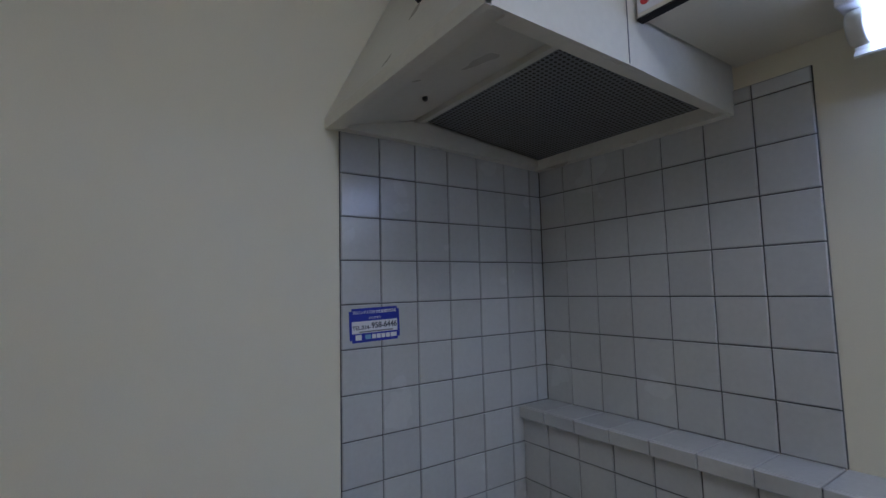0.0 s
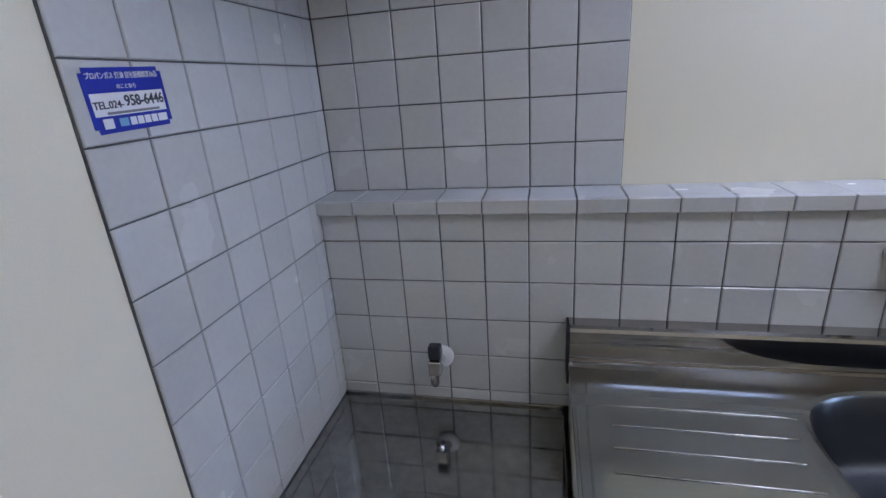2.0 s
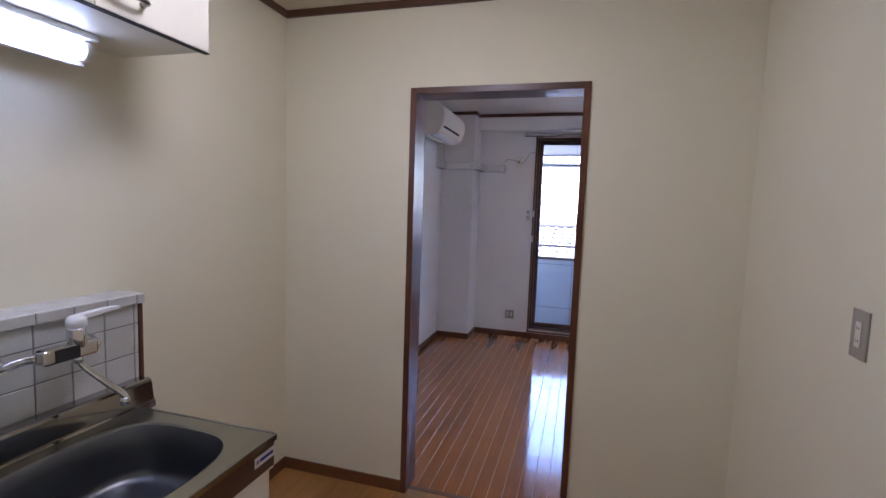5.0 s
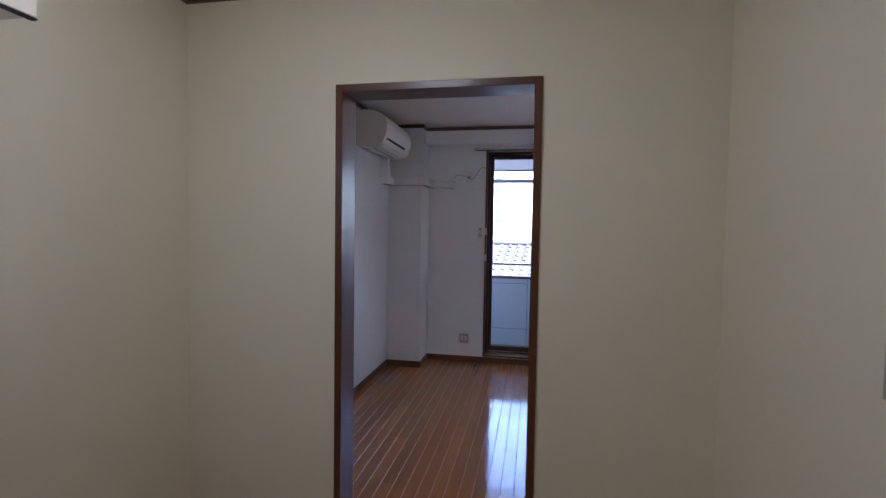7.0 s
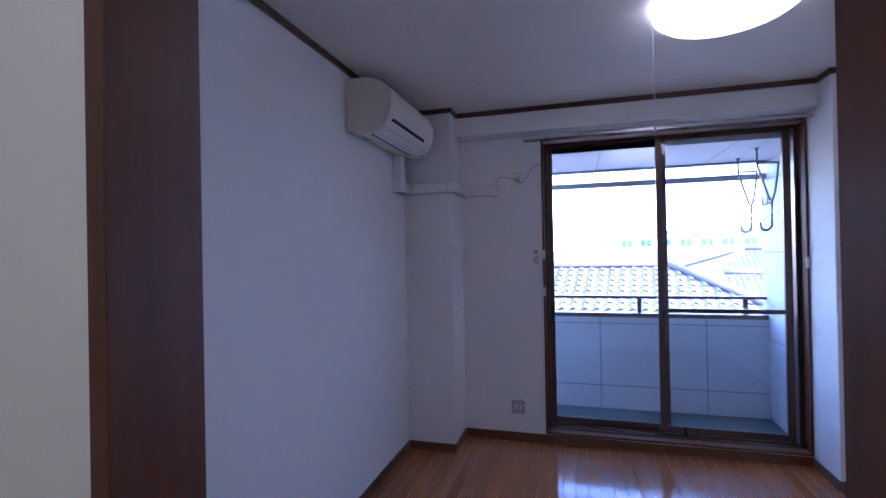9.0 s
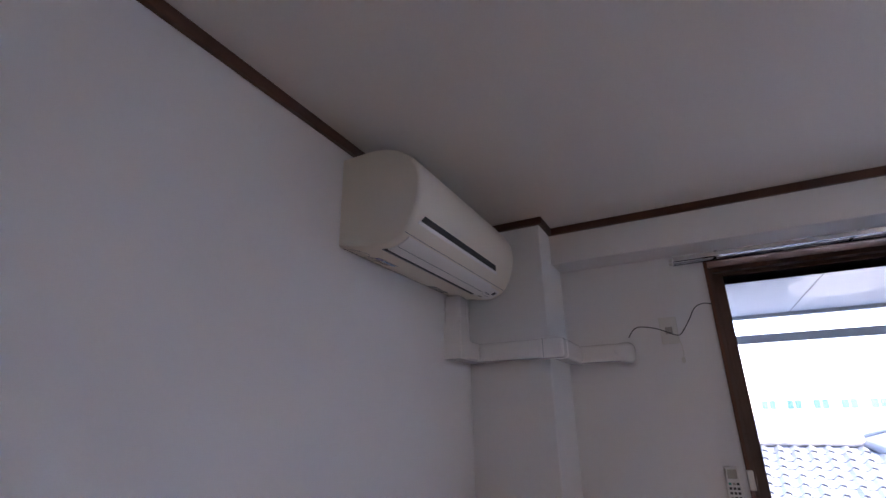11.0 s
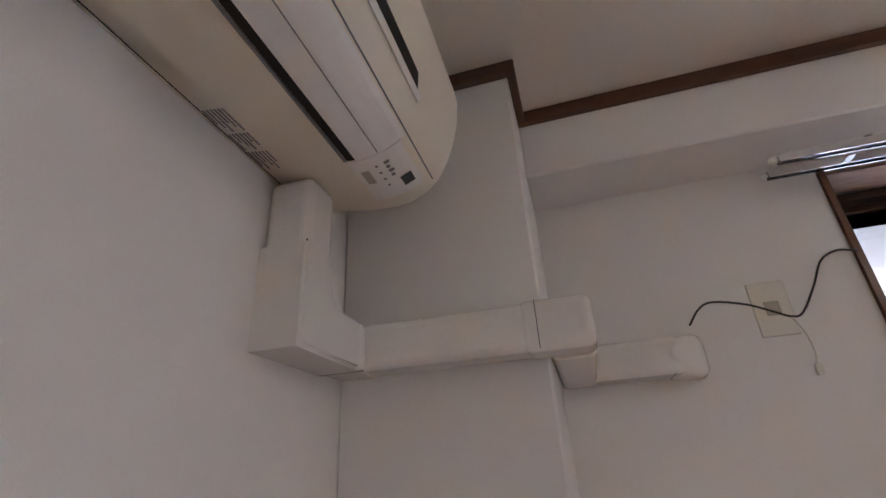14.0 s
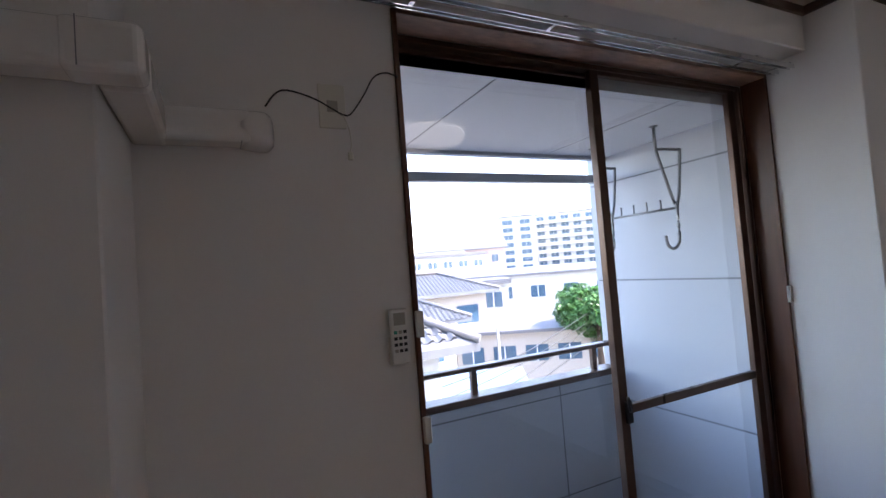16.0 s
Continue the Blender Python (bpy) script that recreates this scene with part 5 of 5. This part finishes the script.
def tree(x, y, z0, zc, r, rz, n, seed, label):
    """A tree: tapered trunk, limbs, and a crown of small leaf clumps."""
    rnd = random.Random(seed)
    t_ = thing("tree", (x, y, z0), label, "tree")
    bm = bmesh.new()
    rod(bm, [(x, y, z0), (x + 0.1, y, (z0 + zc) / 2), (x, y + 0.1, zc)], [0.28, 0.2, 0.12], 8)
    for k in range(7):
        a = k * 2.4
        rod(bm, [(x, y, zc - rz * 0.6 + 0.2 * k), (x + r * 0.4 * math.cos(a), y + r * 0.4 * math.sin(a), zc - rz * 0.2 + 0.2 * k), (x + r * 0.75 * math.cos(a), y + r * 0.75 * math.sin(a), zc + rz * 0.1 + 0.15 * k)], [0.09, 0.06, 0.025], 6)
    part("trunk", bm, "bark", t_)
    lobes = []
    for k in range(22):
        d = Vector((rnd.gauss(0, 1), rnd.gauss(0, 1), rnd.gauss(0, 1))).normalized()
        q = rnd.uniform(0.45, 0.78)
        lobes.append((Vector((x + d.x * r * q, y + d.y * r * q, zc + d.z * rz * q)), rnd.uniform(0.24, 0.46)))
    verts, faces = [], []
    for i in range(n):
        c, s = lobes[i % len(lobes)]
        d = Vector((rnd.gauss(0, 1), rnd.gauss(0, 1), rnd.gauss(0, 1))).normalized() * rnd.uniform(0.55, 1.05)
        p = c + Vector((d.x * r * s, d.y * r * s, d.z * rz * s))
        u = Vector((rnd.gauss(0, 1), rnd.gauss(0, 1), rnd.gauss(0, 1))).normalized()
        v = u.cross(Vector((rnd.gauss(0, 1), rnd.gauss(0, 1), rnd.gauss(0, 1)))).normalized()
        l, w = rnd.uniform(0.10, 0.19), rnd.uniform(0.05, 0.09)
        b = len(verts)
        verts += [p - u * l, p + v * w, p + u * l, p - v * w]
        faces.append((b, b + 1, b + 2, b + 3))
    me = bpy.data.meshes.new("crown")
    me.from_pydata(verts, [], faces)
    me.materials.append(M["leaf"])
    ob = new("crown", me)
    ob.parent = t_
    ob.matrix_parent_inverse = t_.matrix_world.inverted()
    return t_


tree(26.2, -20.9, GZ, -1.8, 2.75, 2.0, 19000, 5, "dense green broadleaf tree among the houses")
tree(70.0, 1.0, GZ, -0.6, 3.0, 1.8, 2500, 8, "distant green garden tree")
tree(75.0, -3.6, GZ, -0.8, 2.6, 1.6, 2000, 9, "distant green garden tree")

for x, y, h in ((27.0, -14.3, -0.9), (52.0, -6.9, 4.6)):
    up = thing("utility_pole", (x, y, GZ), "grey concrete utility pole with a crossarm", "utility pole", "utility poles")
    part("pole", rod(bmesh.new(), [(x, y, GZ), (x, y, h)], [0.12, 0.07], 10), "pole", up)
    bx("crossarm", (x - 0.05, x + 0.05, y - 0.5, y + 0.5, h - 0.5, h - 0.4), "pole", up)
for k, (z, dz) in enumerate(((-1.55, 0.0), (-2.0, 0.1), (-2.35, -0.1), (-3.2, 0.2))):
    cb = thing("power_cable", (19, -12, z), "thin dark overhead power cable", "cable", "overhead cables")
    pts = [(16.5, -3.5 - 0.2 * k, z - 0.4), (20, -10.5, z - 0.55 + dz), (25.0, -19.0, z), (30.0, -27.0, z + 0.5)]
    part("cable", rod(bmesh.new(), smooth_path(pts, 6), 0.020, 5), "wire", cb)

# ---- pieces of the floors and tiled walls ----
ZL = [H + k * P for k in range(-8, 9)]
# stove wall: columns counted from its free edge
lay(stove_wall, Matrix.Translation((0.004, 0, 0)) @ pose(0, 0, 0, 0, 0, 90), -0.649, -0.005, 0.622, 1.852, [-0.649 + k * P for k in range(1, 7)], ZL)
lay(upper_wall, Matrix.Translation((0, -0.004, 0)), 0.009, 0.703, H, 1.886, [k * P for k in range(1, 8)], ZL)
lay(low, Matrix.Translation((0, LY + 0.004, 0)), 0.009, LW - 0.014, 0.623, H - 0.034, [k * P for k in range(1, 17)], [0.655 + k * P for k in range(5)])
# ledge: top tiles and a front lip
lay(low, Matrix.Translation((0, 0, H - 0.007)) @ pose(0, 0, 0, -90, 0, 0), 0.009, LW, -0.118, -0.001, [k * P for k in range(1, 17)], [], d=0.007)
lay(low, Matrix.Translation((0, -0.118, 0)), 0.009, LW, H - 0.034, H, [k * P for k in range(1, 17)], [], d=0.007)
bx("lip_backing", (0.009, LW - 0.001, -0.1178, LY + 0.0055, H - 0.033, H - 0.0075), "grout", low)

PLANKS = {}


def plank(parent, material, x0, x1, y0, y1, gap):
    key = (material, round(x1 - x0, 2))
    w = y1 - y0 - gap
    if key not in PLANKS:
        bm = bmesh.new()
        box(bm, 0, key[1] - 0.0006, 0, w, -0.0012, 0.0)
        es = [e for e in bm.edges if all(v.co.z > -0.0005 for v in e.verts)]
        bmesh.ops.bevel(bm, geom=es, offset=0.0007, segments=1, affect="EDGES")
        me = bpy.data.meshes.new("plank")
        bm.to_mesh(me)
        bm.free()
        me.materials.append(M[material])
        PLANKS[key] = me
    ob = new("plank", PLANKS[key])
    ob.parent = parent
    ob.matrix_parent_inverse = parent.matrix_world.inverted()
    ob.location = (x0, y0 + gap / 2, 0)


def planks(parent, material, x0, x1, y0, y1, pitch, lengths, gap, seed):
    rnd = random.Random(seed)
    n = int(math.ceil((y1 - y0) / pitch - 1e-6))
    pitch = (y1 - y0) / n
    for i in range(n):
        x = x0
        first = True
        while x < x1 - 0.005:
            step = rnd.choice(lengths)
            if first:
                step = round(step * rnd.choice((0.3, 0.5, 0.7, 1.0)), 2)
                first = False
            e = min(x1, round(x + step, 2))
            if x1 - e < 0.08:
                e = x1
            plank(parent, material, x, e, y0 + i * pitch, y0 + (i + 1) * pitch, gap)
            x = e


planks(floor_r, "plank", DX0 + 0.05, RX, RY, 0.0, 0.0757, (0.91, 0.91, 0.61), 0.0028, 3)
planks(floor_k, "oak", 0.0, DX0 + 0.05, KY, 0.0, 0.0757, (0.45, 0.61, 0.91), 0.0008, 4)
